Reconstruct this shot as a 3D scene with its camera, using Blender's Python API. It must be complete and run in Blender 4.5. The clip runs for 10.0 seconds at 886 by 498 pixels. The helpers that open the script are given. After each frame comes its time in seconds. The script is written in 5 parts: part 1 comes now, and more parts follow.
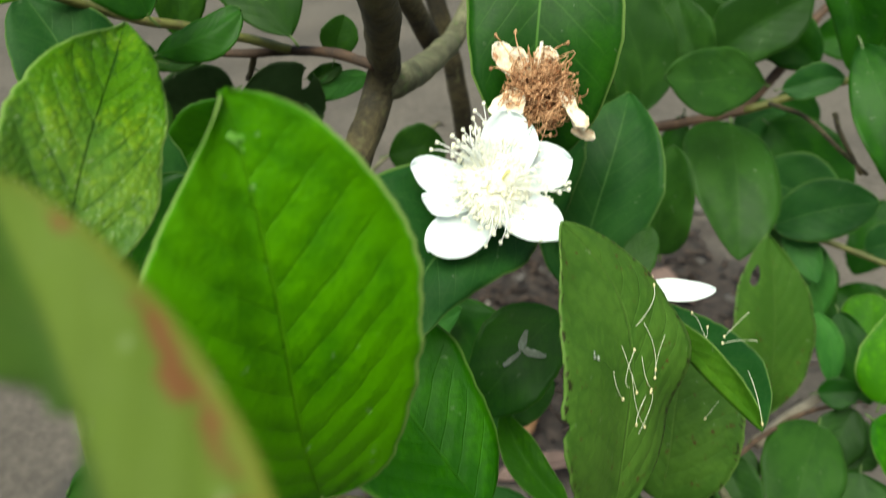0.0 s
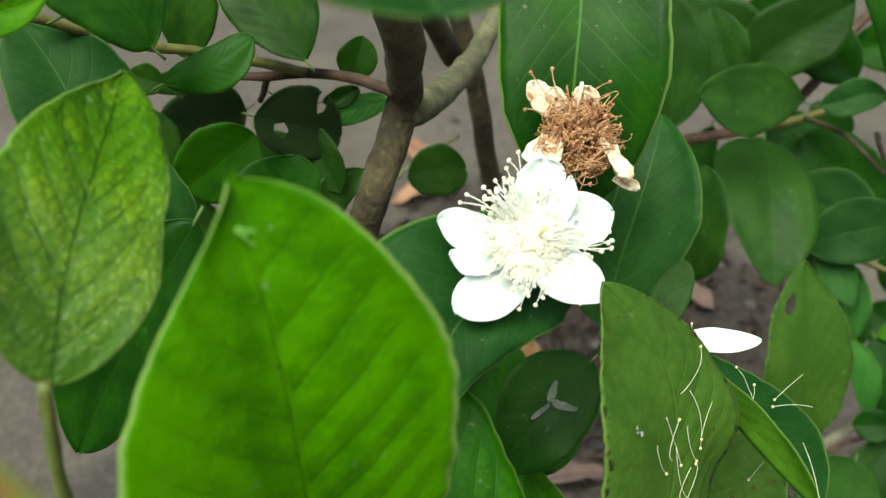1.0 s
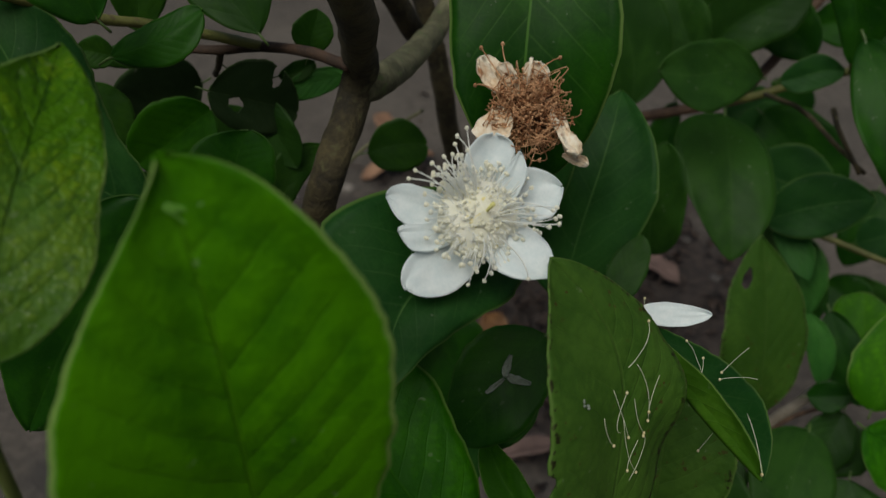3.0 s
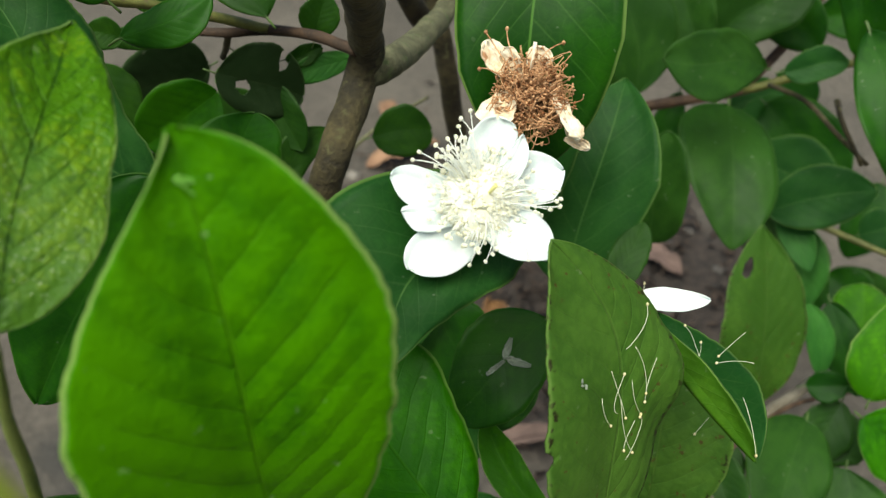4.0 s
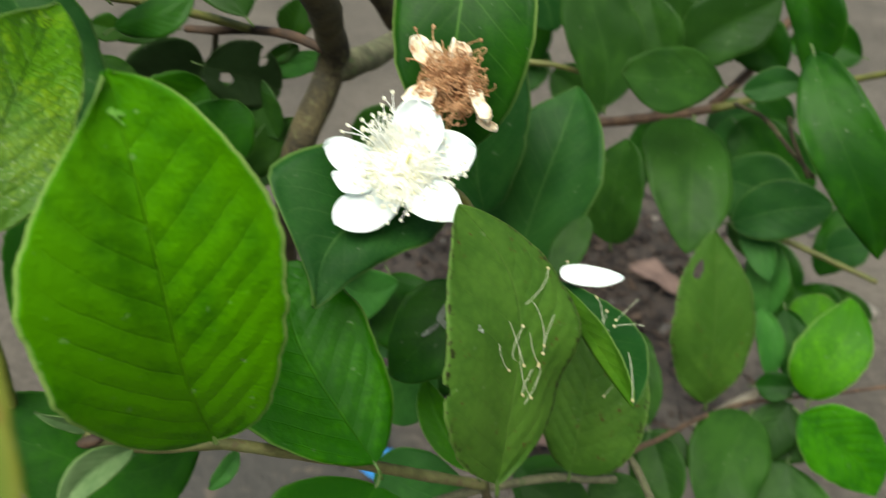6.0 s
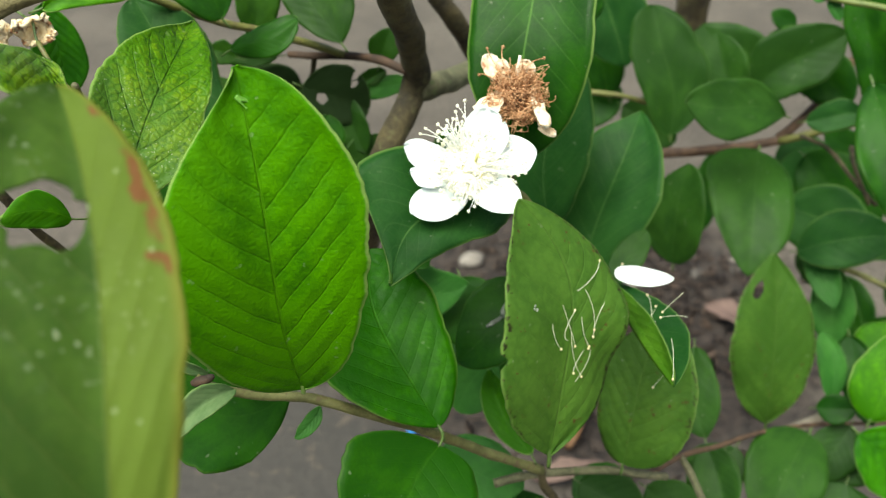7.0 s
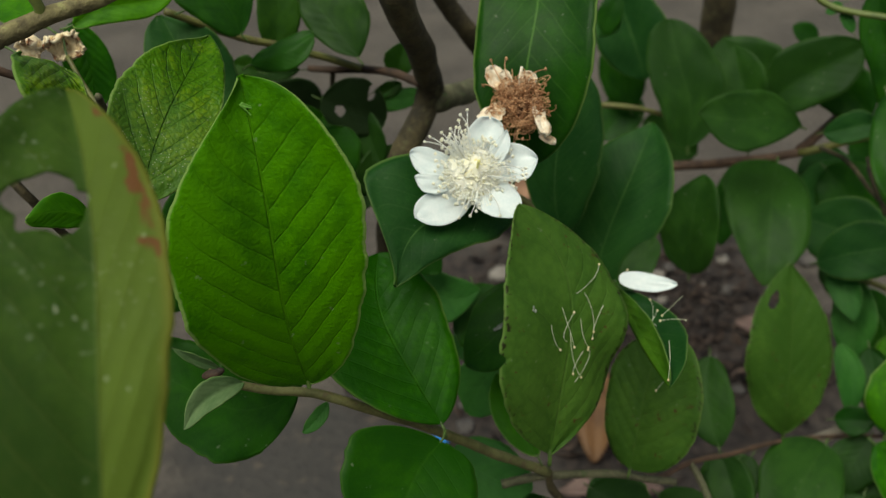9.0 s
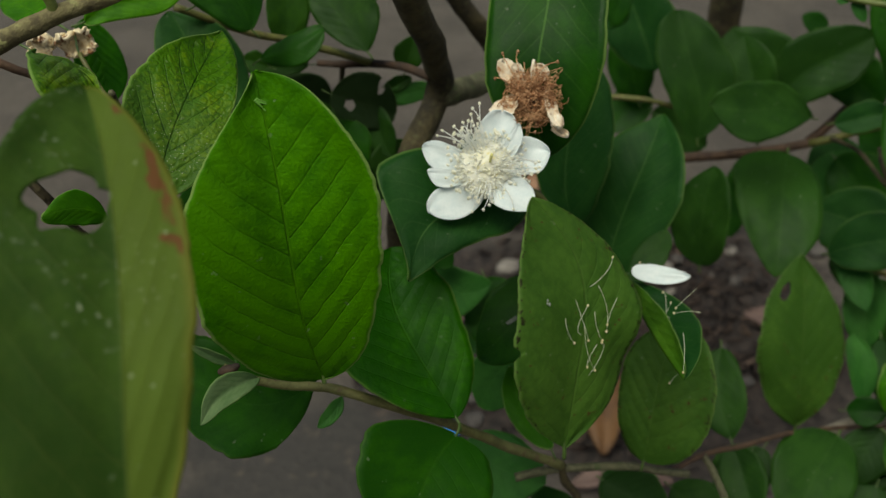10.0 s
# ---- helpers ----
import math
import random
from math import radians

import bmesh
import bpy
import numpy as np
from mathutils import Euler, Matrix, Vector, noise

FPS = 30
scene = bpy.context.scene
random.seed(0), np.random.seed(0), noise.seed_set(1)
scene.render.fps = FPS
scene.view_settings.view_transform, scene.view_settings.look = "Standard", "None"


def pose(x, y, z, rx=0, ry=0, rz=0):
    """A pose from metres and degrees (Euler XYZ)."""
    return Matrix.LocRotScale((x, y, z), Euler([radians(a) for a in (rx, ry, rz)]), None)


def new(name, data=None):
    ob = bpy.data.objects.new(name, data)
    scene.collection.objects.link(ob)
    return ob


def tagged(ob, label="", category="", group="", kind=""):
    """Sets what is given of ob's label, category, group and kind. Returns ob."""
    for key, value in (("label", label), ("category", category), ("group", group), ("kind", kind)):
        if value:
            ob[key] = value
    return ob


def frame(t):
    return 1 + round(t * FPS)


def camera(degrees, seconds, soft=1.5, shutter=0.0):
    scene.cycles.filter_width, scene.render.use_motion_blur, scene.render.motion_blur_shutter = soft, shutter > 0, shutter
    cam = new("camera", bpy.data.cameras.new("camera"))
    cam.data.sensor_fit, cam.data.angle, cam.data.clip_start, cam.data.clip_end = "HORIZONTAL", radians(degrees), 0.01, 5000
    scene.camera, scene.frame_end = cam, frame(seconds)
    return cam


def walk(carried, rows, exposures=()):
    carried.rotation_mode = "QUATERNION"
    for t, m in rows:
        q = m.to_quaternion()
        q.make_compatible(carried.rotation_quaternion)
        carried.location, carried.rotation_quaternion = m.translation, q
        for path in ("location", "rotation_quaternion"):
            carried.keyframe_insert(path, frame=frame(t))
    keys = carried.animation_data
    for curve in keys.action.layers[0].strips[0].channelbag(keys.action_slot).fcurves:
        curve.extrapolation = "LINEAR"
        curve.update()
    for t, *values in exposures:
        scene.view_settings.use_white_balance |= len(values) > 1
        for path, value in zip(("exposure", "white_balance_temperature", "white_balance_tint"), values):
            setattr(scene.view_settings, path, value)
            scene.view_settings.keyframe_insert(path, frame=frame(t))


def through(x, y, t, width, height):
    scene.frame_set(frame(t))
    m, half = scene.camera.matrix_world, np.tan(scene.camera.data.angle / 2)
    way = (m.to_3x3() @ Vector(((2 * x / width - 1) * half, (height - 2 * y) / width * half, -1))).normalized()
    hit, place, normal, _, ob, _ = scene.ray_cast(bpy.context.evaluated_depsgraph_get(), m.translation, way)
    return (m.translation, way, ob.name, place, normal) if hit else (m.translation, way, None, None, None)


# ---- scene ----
cam = camera(56.53, 10.0, 1.2, 0.35)
# close-up lens: a small real aperture, focused on the blossom
cam.data.dof.use_dof = True
cam.data.dof.focus_distance = 0.170
cam.data.dof.aperture_fstop = 21.0
EYE, TILT = 0.49, -35.0
ROWS = [
    (0, 0.00001, -0.00000, 0.00001, -0.000, 0.000, 0.000),
    (0.2, 0.00188, 0.00515, 0.00642, 0.355, 0.609, 0.139),
    (0.5, -0.00492, 0.01074, 0.00686, 0.758, -0.259, -0.586),
    (1, -0.00329, 0.01395, 0.01288, 0.747, -0.829, -0.523),
    (1.2, -0.00153, 0.01628, 0.01493, 0.436, -0.627, -0.403),
    (1.5, -0.00112, 0.01633, 0.01872, 0.062, -1.032, -0.399),
    (2, 0.00138, 0.01801, 0.01978, -0.590, -1.409, -0.296),
    (2.5, -0.00011, 0.01535, 0.01724, -1.018, -1.889, -0.209),
    (3, 0.00096, 0.01380, 0.01309, -1.107, -2.551, -0.462),
    (3.2, 0.00026, 0.01525, 0.01139, -1.203, -2.846, -0.736),
    (4.3, 0.00267, 0.00975, 0.01247, -0.757, -3.253, -1.219),
    (4.5, 0.00437, 0.00936, 0.01311, -0.980, -3.184, -0.990),
    (5, 0.00896, 0.00714, 0.00864, -1.039, -3.173, -0.841),
    (5.3, 0.00967, 0.00024, 0.00504, -0.884, -2.987, -0.542),
    (5.5, 0.00669, -0.00424, -0.00132, -0.960, -3.091, -0.436),
    (5.8, 0.01367, -0.01210, -0.00219, -0.840, -2.786, -2.578),
    (6, 0.02341, -0.01462, 0.00025, 1.206, -1.484, -3.402),
    (6.2, 0.02325, -0.02351, -0.00318, 4.534, -0.007, -4.092),
    (7.3, 0.03423, -0.03958, -0.01233, 7.155, 1.348, -5.208),
    (7.5, 0.03702, -0.04009, -0.01149, 7.652, 1.381, -5.273),
    (8, 0.03767, -0.04298, -0.01182, 8.673, 1.578, -5.306),
    (8.5, 0.04005, -0.04553, -0.01154, 9.250, 1.803, -5.409),
    (9, 0.03916, -0.04534, -0.01563, 9.402, 2.265, -5.471),
    (9.5, 0.03877, -0.04449, -0.01426, 9.502, 2.304, -5.359),
    (10, 0.03727, -0.04554, -0.01562, 9.816, 1.766, -5.052),
]
EXPOSURES = [
    (0, 1.58, 6850, -5),
    (1, 1.54, 6850, -5),
    (1.3, 0.75, 6600, 5),
    (1.6, 0.10, 6600, 5),
    (3.2, -0.15, 6600, 5),
    (4.3, 1.70, 6850, -5),
    (5.2, 1.75, 6850, -4),
    (6.2, 1.53, 6850, -2),
    (7.3, 1.88, 6900, -2),
    (7.5, 1.58, 6950, -2),
    (8, 0.71, 6950, -1),
    (8.4, 0.54, 6950, -1),
    (9, 0.59, 6950, -1),
    (10, 0.37, 6950, -1),
]
walk(cam, [(t, pose(0, 0, EYE, TILT, 0, 0) @ pose(x, y, z, 90 + pitch, roll, yaw)) for t, x, y, z, yaw, pitch, roll in ROWS], EXPOSURES)

# ---- light: an open, softly overcast sky and one broad, weak sun ----
SUN_HEIGHT, SUN_TURN = 62.0, -35.0
world = bpy.data.worlds.new("sky")
scene.world = world
world.use_nodes = True
sky = world.node_tree.nodes.new("ShaderNodeTexSky")
sky.sky_type, sky.sun_disc = "NISHITA", False
sky.sun_elevation, sky.sun_rotation = radians(SUN_HEIGHT), radians(180 + SUN_TURN)
sky.air_density, sky.dust_density, sky.ozone_density = 1.0, 4.0, 1.0
back = world.node_tree.nodes["Background"]
back.inputs["Strength"].default_value = 0.055
world.node_tree.links.new(sky.outputs[0], back.inputs["Color"])
sun = new("sun", bpy.data.lights.new("sun", "SUN"))
sun.data.energy, sun.data.angle, sun.data.color = 2.3, radians(40), (1.0, 0.97, 0.91)
sun.matrix_world = pose(0, 0, 3, 90 - SUN_HEIGHT, 0, 0)
sun.rotation_euler = (radians(90 - SUN_HEIGHT), 0, radians(SUN_TURN))


# ---- materials ----
class Nodes:
    """Short hand for a node material."""

    def __init__(self, name):
        self.mat = bpy.data.materials.new(name)
        self.mat.use_nodes = True
        self.tree = self.mat.node_tree
        self.bsdf = self.tree.nodes["Principled BSDF"]
        self.final = self.tree.nodes["Material Output"]

    def put(self, value, socket):
        if isinstance(value, bpy.types.NodeSocket):
            self.tree.links.new(value, socket)
        elif value is not None:
            if hasattr(socket.default_value, "__len__") and len(socket.default_value) == 4 and len(value) == 3:
                value = (*value, 1)
            socket.default_value = value

    def math(self, op, a, b=None, c=None):
        n = self.tree.nodes.new("ShaderNodeMath")
        n.operation = op
        for value, socket in zip((a, b, c), n.inputs):
            self.put(value, socket)
        return n.outputs[0]

    def step(self, value, lo, hi, a=0.0, b=1.0):
        n = self.tree.nodes.new("ShaderNodeMapRange")
        n.interpolation_type = "SMOOTHSTEP"
        for v, s in zip((value, lo, hi, a, b), n.inputs):
            self.put(v, s)
        return n.outputs[0]

    def mix(self, fac, a, b, kind="MIX"):
        n = self.tree.nodes.new("ShaderNodeMix")
        n.data_type, n.blend_type = "RGBA", kind
        self.put(fac, n.inputs[0])
        self.put(a, n.inputs[6])
        self.put(b, n.inputs[7])
        return n.outputs[2]

    def where(self, kind="Object"):
        return self.tree.nodes.new("ShaderNodeTexCoord").outputs[kind]

    def noise(self, scale, detail=3.0, place=None, rough=0.55):
        n = self.tree.nodes.new("ShaderNodeTexNoise")
        self.put(place if place else self.where(), n.inputs["Vector"])
        n.inputs["Scale"].default_value, n.inputs["Detail"].default_value, n.inputs["Roughness"].default_value = scale, detail, rough
        return n.outputs[0]

    def cells(self, scale, feature="DISTANCE_TO_EDGE"):
        n = self.tree.nodes.new("ShaderNodeTexVoronoi")
        n.feature = feature
        self.put(self.where(), n.inputs["Vector"])
        n.inputs["Scale"].default_value = scale
        return n.outputs["Distance"]

    def chance(self):
        return self.tree.nodes.new("ShaderNodeObjectInfo").outputs["Random"]

    def bump(self, height, distance, strength=1.0):
        n = self.tree.nodes.new("ShaderNodeBump")
        n.inputs["Strength"].default_value, n.inputs["Distance"].default_value = strength, distance
        self.put(height, n.inputs["Height"])
        return n.outputs[0]

    def done(self, colour, rough=0.6, normal=None, through=0.0, glow=None, specular=0.5):
        self.put(colour, self.bsdf.inputs["Base Color"])
        self.put(rough, self.bsdf.inputs["Roughness"])
        self.put(specular, self.bsdf.inputs["Specular IOR Level"])
        if normal:
            self.put(normal, self.bsdf.inputs["Normal"])
        if through:
            t = self.tree.nodes.new("ShaderNodeBsdfTranslucent")
            self.put(glow if glow is not None else colour, t.inputs["Color"])
            if normal:
                self.put(normal, t.inputs["Normal"])
            m = self.tree.nodes.new("ShaderNodeMixShader")
            m.inputs[0].default_value = through
            self.tree.links.new(self.bsdf.outputs[0], m.inputs[1])
            self.tree.links.new(t.outputs[0], m.inputs[2])
            self.tree.links.new(m.outputs[0], self.final.inputs["Surface"])
        return self.mat


def leaf_material(name, deep, pale, vein, rough, veins=9.0, relief=1.0, blotch=0.0, specks=0.0, rust=False, glow=0.22, line=0.3, sheen=0.13, quilt=0.12, rimmed=0.6, lumps=0.7, rib=0.04, net_scale=330.0):
    """A blade with midrib, side veins and net veins, from its uv: u across, v along."""
    n = Nodes(name)
    parts = n.tree.nodes.new("ShaderNodeSeparateXYZ")
    n.put(n.where("UV"), parts.inputs[0])
    u, v = parts.outputs[0], parts.outputs[1]
    across = n.math("ABSOLUTE", n.math("MULTIPLY_ADD", u, 2.0, -1.0))
    side = n.math("GREATER_THAN", u, 0.5)
    wander = n.math("MULTIPLY_ADD", n.noise(70.0, 2.0), 0.4, -0.2)
    phase = n.math("ADD", n.math("MULTIPLY_ADD", v, veins, n.math("MULTIPLY", side, 0.45)), wander)
    span = n.math("POWER", n.math("MULTIPLY", n.math("MULTIPLY", v, n.math("SUBTRACT", 1.0, v)), 4.0), 0.6)
    phase = n.math("SUBTRACT", phase, n.math("MULTIPLY", n.math("MULTIPLY", n.math("POWER", across, 1.12), span), 0.34 * veins))
    near = n.math("PINGPONG", phase, 0.5)
    fade = n.math("MULTIPLY", n.step(across, 1.0, 0.6), n.math("MULTIPLY", n.step(v, 0.0, 0.1), n.step(v, 1.0, 0.82)))
    ribs = n.math("MULTIPLY", n.step(near, 0.07, 0.0), fade)
    mid = n.step(across, rib, 0.25 * rib)
    lines = n.math("MAXIMUM", n.math("MULTIPLY", ribs, 0.5), mid)
    net_cells = n.cells(net_scale)
    net = n.step(net_cells, 0.10, 0.0)
    fine = n.noise(1100.0, 3.0)
    broad = n.noise(60.0, 4.0)
    tone = n.math("ADD", n.step(broad, 0.3, 0.72), n.math("MULTIPLY_ADD", n.chance(), 0.6, -0.3))
    pillow = n.step(near, 0.0, 0.5)
    tone = n.math("ADD", n.math("MULTIPLY", tone, 0.8), n.math("MULTIPLY", n.math("MULTIPLY", pillow, fade), 0.12))
    tone = n.math("ADD", tone, n.math("MULTIPLY_ADD", fine, 0.7, -0.35))
    tone = n.math("ADD", tone, n.math("MULTIPLY_ADD", n.noise(260.0, 4.0), 0.9, -0.45))
    tone = n.math("ADD", tone, n.math("MULTIPLY_ADD", n.step(net_cells, 0.0, 0.3), min(0.3, 1.2 * quilt), -0.5 * min(0.3, 1.2 * quilt)))
    colour = n.mix(n.step(tone, 0.0, 1.0), deep, pale)
    if blotch:
        veiny = n.math("MAXIMUM", n.math("MULTIPLY", n.step(near, 0.12, 0.0), fade), n.step(across, 0.10, 0.0))
        veiny = n.math("MAXIMUM", veiny, n.math("MULTIPLY", n.step(net_cells, 0.22, 0.0), 0.40))
        veiny = n.math("MAXIMUM", veiny, n.math("MULTIPLY", n.step(n.cells(760.0), 0.24, 0.0), 0.35))
        patch = n.step(n.math("ADD", n.math("MULTIPLY", n.noise(520.0, 4.0, None, 0.72), 0.85), n.math("MULTIPLY", veiny, 0.13)), 0.45, 0.66)
        colour = n.mix(n.math("MULTIPLY", patch, blotch), colour, (0.014, 0.058, 0.002))
        low = n.step(n.math("ADD", v, n.math("MULTIPLY_ADD", n.noise(60.0, 2.0), 0.3, -0.15)), 0.62, 0.40)
        colour = n.mix(n.math("MULTIPLY", low, 0.25), colour, (0.075, 0.125, 0.045))
        # water droplets low on the blade, their glints painted as pale dots
        drop_glints = n.math("MULTIPLY", n.step(n.cells(1300.0, "F1"), 0.24, 0.10), n.math("MULTIPLY", low, n.step(n.noise(140.0, 2.0), 0.44, 0.54)))
        colour = n.mix(n.math("MULTIPLY", drop_glints, 0.42), colour, (0.45, 0.50, 0.36))
    colour = n.mix(n.math("MULTIPLY", net, 0.07), colour, vein)
    colour = n.mix(n.math("MULTIPLY", n.math("MAXIMUM", n.math("MULTIPLY", ribs, 0.3), mid), line), colour, vein)
    # pale flecks and dust, and now and then a nibbled brown mark
    flecks = n.math("MULTIPLY", n.step(n.noise(1200.0 if rust else 420.0, 2.0), 0.63 if rust else 0.68, 0.70 if rust else 0.74), n.step(n.noise(45.0, 2.0), 0.42, 0.6))
    colour = n.mix(n.math("MULTIPLY", flecks, 0.5 if rust else 0.22), colour, (0.32, 0.36, 0.24))
    if specks:
        dots = n.math("MULTIPLY", n.step(n.noise(480.0, 2.0), 0.66, 0.71), n.step(n.noise(80.0, 2.0), 0.44, 0.58))
        colour = n.mix(n.math("MULTIPLY", dots, specks), colour, (0.060, 0.020, 0.009))
        rim = n.math("MULTIPLY", n.step(n.math("ADD", across, n.math("MULTIPLY_ADD", n.noise(700.0, 2.0), 0.16, -0.08)), 0.90, 0.95), n.step(n.noise(760.0, 2.0), 0.54, 0.58))
        colour = n.mix(n.math("MULTIPLY", rim, 0.95), colour, (0.014, 0.007, 0.004))
    if rust:
        dots = n.math("MULTIPLY", n.step(n.cells(400.0, "F1"), 0.17, 0.10), n.step(n.noise(120.0, 2.0), 0.40, 0.52))
        colour = n.mix(n.math("MULTIPLY", dots, n.math("MULTIPLY_ADD", side, -0.4, 0.6)), colour, (0.36, 0.42, 0.28))
        half = n.math("MULTIPLY", n.math("SUBTRACT", 1.0, side), 1.0)
        colour = n.mix(n.math("MULTIPLY", half, 0.62), colour, (0.098, 0.142, 0.016))
        warm = n.math("MULTIPLY", n.math("MULTIPLY", n.step(across, 0.78, 1.0), half), 0.40)
        colour = n.mix(warm, colour, (0.182, 0.152, 0.023))
        # reddish burnt marks strung along one edge
        ragged = n.math("MULTIPLY_ADD", n.noise(190.0, 4.0, None, 0.65), 1.1, -0.55)
        band = n.math("MULTIPLY", n.math("MULTIPLY", n.step(n.math("ADD", across, n.math("MULTIPLY", ragged, 0.6)), 0.66, 0.73), n.step(n.math("ADD", across, n.math("MULTIPLY", ragged, 0.3)), 0.91, 0.85)), half)
        along = n.math("ADD", v, n.math("MULTIPLY_ADD", n.noise(140.0, 3.0), 0.26, -0.13))
        burn = None
        for lo, hi in ((0.64, 0.68), (0.73, 0.84), (0.915, 0.955)):
            mark = n.math("MULTIPLY", n.step(along, lo - 0.015, lo + 0.012), n.step(along, hi + 0.015, hi - 0.012))
            burn = mark if burn is None else n.math("MAXIMUM", burn, mark)
        burn = n.math("MULTIPLY", burn, band)
        colour = n.mix(n.math("MULTIPLY", burn, 0.8), colour, (0.120, 0.030, 0.015))
    else:
        colour = n.mix(n.math("MULTIPLY", n.step(across, 0.955, 0.985), rimmed), colour, (0.200, 0.310, 0.080))
    height = n.math("MULTIPLY", n.math("MULTIPLY", pillow, fade), 0.55)
    height = n.math("SUBTRACT", height, n.math("MULTIPLY", lines, 0.6))
    height = n.math("ADD", height, n.math("MULTIPLY", n.noise(240.0, 3.0), lumps))
    height = n.math("ADD", height, n.math("MULTIPLY", n.step(net_cells, 0.0, 0.34), quilt))
    height = n.math("ADD", height, n.math("MULTIPLY", n.noise(1300.0, 2.0), 0.35))
    shine = n.math("MULTIPLY_ADD", n.noise(160.0, 3.0), 0.25, rough - 0.12)
    return n.done(colour, shine, n.bump(height, 0.00024 * relief), glow, n.mix(0.6, colour, (0.08, 0.33, 0.008), "MIX"), sheen)


def plain_material(name, a, b, rough, scale, relief=0.0, glow=0.0, third=None):
    """Two tones over a two-scale noise."""
    n = Nodes(name)
    tone = n.math("ADD", n.math("MULTIPLY", n.noise(scale, 4.0), 0.7), n.math("MULTIPLY", n.noise(scale * 7, 3.0), 0.3))
    colour = n.mix(n.step(tone, 0.34, 0.66), a, b)
    if third:
        colour = n.mix(n.step(n.noise(scale * 2.3, 3.0), 0.58, 0.68), colour, third)
    return n.done(colour, rough, n.bump(tone, relief) if relief else None, glow)


UPPER = {
    "young": leaf_material("young_leaf", (0.0237, 0.1125, 0.0001), (0.0588, 0.2090, 0.0004), (0.0860, 0.2426, 0.0073), 0.52, 10.0, 1.7, glow=0.22, line=0.26, quilt=0.085, rimmed=0.85, sheen=0.09, lumps=0.42, rib=0.022, net_scale=760.0),
    "sprout": leaf_material("sprout_leaf", (0.0237, 0.1125, 0.0001), (0.0588, 0.2090, 0.0004), (0.0860, 0.2426, 0.0073), 0.52, 8.0, 0.2, glow=0.30, line=0.3, quilt=0.3, rimmed=0.8),
    "mature": leaf_material("mature_leaf", (0.0056, 0.0383, 0.0016), (0.0155, 0.0750, 0.0026), (0.0450, 0.1363, 0.0160), 0.45, 9.0, 0.16, sheen=0.11, line=0.14, rimmed=0.10),
    "broad": leaf_material("broad_leaf", (0.0056, 0.0383, 0.0016), (0.0155, 0.0750, 0.0026), (0.0700, 0.1800, 0.0240), 0.45, 9.0, 0.16, sheen=0.11, line=0.70, rimmed=0.55, rib=0.025),
    "fresh": leaf_material("fresh_leaf", (0.0098, 0.0700, 0.0002), (0.0270, 0.1340, 0.0004), (0.0420, 0.1500, 0.0050), 0.44, 9.0, 0.95, rimmed=0.35, sheen=0.10, quilt=0.22, line=0.24, lumps=0.9, rib=0.022),
    "deep": leaf_material("deep_green_leaf", (0.0080, 0.0520, 0.0005), (0.0205, 0.0930, 0.0010), (0.0360, 0.1150, 0.0048), 0.46, 8.0, 0.3, sheen=0.09, line=0.2, rimmed=0.1),
    "blue": leaf_material("blue_green_leaf", (0.0087, 0.0441, 0.0078), (0.0195, 0.0745, 0.0128), (0.0800, 0.1750, 0.0420), 0.45, 8.0, 0.25, sheen=0.08, line=0.50, rimmed=0.30, rib=0.024),
    # dull green for leaves deep in the shrub, their shade set in the colour
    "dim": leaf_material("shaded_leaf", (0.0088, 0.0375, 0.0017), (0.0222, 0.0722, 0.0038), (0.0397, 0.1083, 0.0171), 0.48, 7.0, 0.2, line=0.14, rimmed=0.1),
    "pale": leaf_material("pale_leaf", (0.0214, 0.0971, 0.0136), (0.0390, 0.1425, 0.0204), (0.0702, 0.1941, 0.0355), 0.50, 7.0, 0.4, line=0.18, rimmed=0.2),
    "dull": leaf_material("dull_leaf", (0.0103, 0.0408, 0.0036), (0.0218, 0.0703, 0.0072), (0.0483, 0.1092, 0.0225), 0.5, 8.0, 0.25, line=0.20, rimmed=0.05),
    "olive": leaf_material("old_leaf", (0.0310, 0.0840, 0.0085), (0.0560, 0.1270, 0.0150), (0.0860, 0.1514, 0.0282), 0.55, 9.0, 0.9, specks=0.9, line=0.26, quilt=0.25, rimmed=0.25, rib=0.03),
    "mottled": leaf_material("mottled_leaf", (0.0460, 0.1320, 0.0010), (0.1300, 0.2300, 0.0028), (0.0200, 0.0700, 0.0030), 0.42, 8.0, 1.4, blotch=0.9, sheen=0.12, quilt=0.34, line=0.22, rib=0.025, net_scale=620.0),
    # green leaves in deep shade: the shade is mixed into this grey-brown colour
    "dusk": leaf_material("shade_toned_leaf", (0.0110, 0.0250, 0.0070), (0.0210, 0.0420, 0.0140), (0.0400, 0.0600, 0.0200), 0.5, 7.0, 0.2, line=0.14, rimmed=0.1),
    "yellowing": leaf_material("yellowing_leaf", (0.0180, 0.0460, 0.0040), (0.0370, 0.0760, 0.0080), (0.1100, 0.1450, 0.0300), 0.6, 10.0, 1.0, rust=True, line=0.2, rib=0.02),
    "budding": leaf_material("budding_leaf", (0.062, 0.118, 0.042), (0.115, 0.180, 0.075), (0.15, 0.21, 0.09), 0.65, 8.0, 0.15, line=0.1, rimmed=0.3),
}
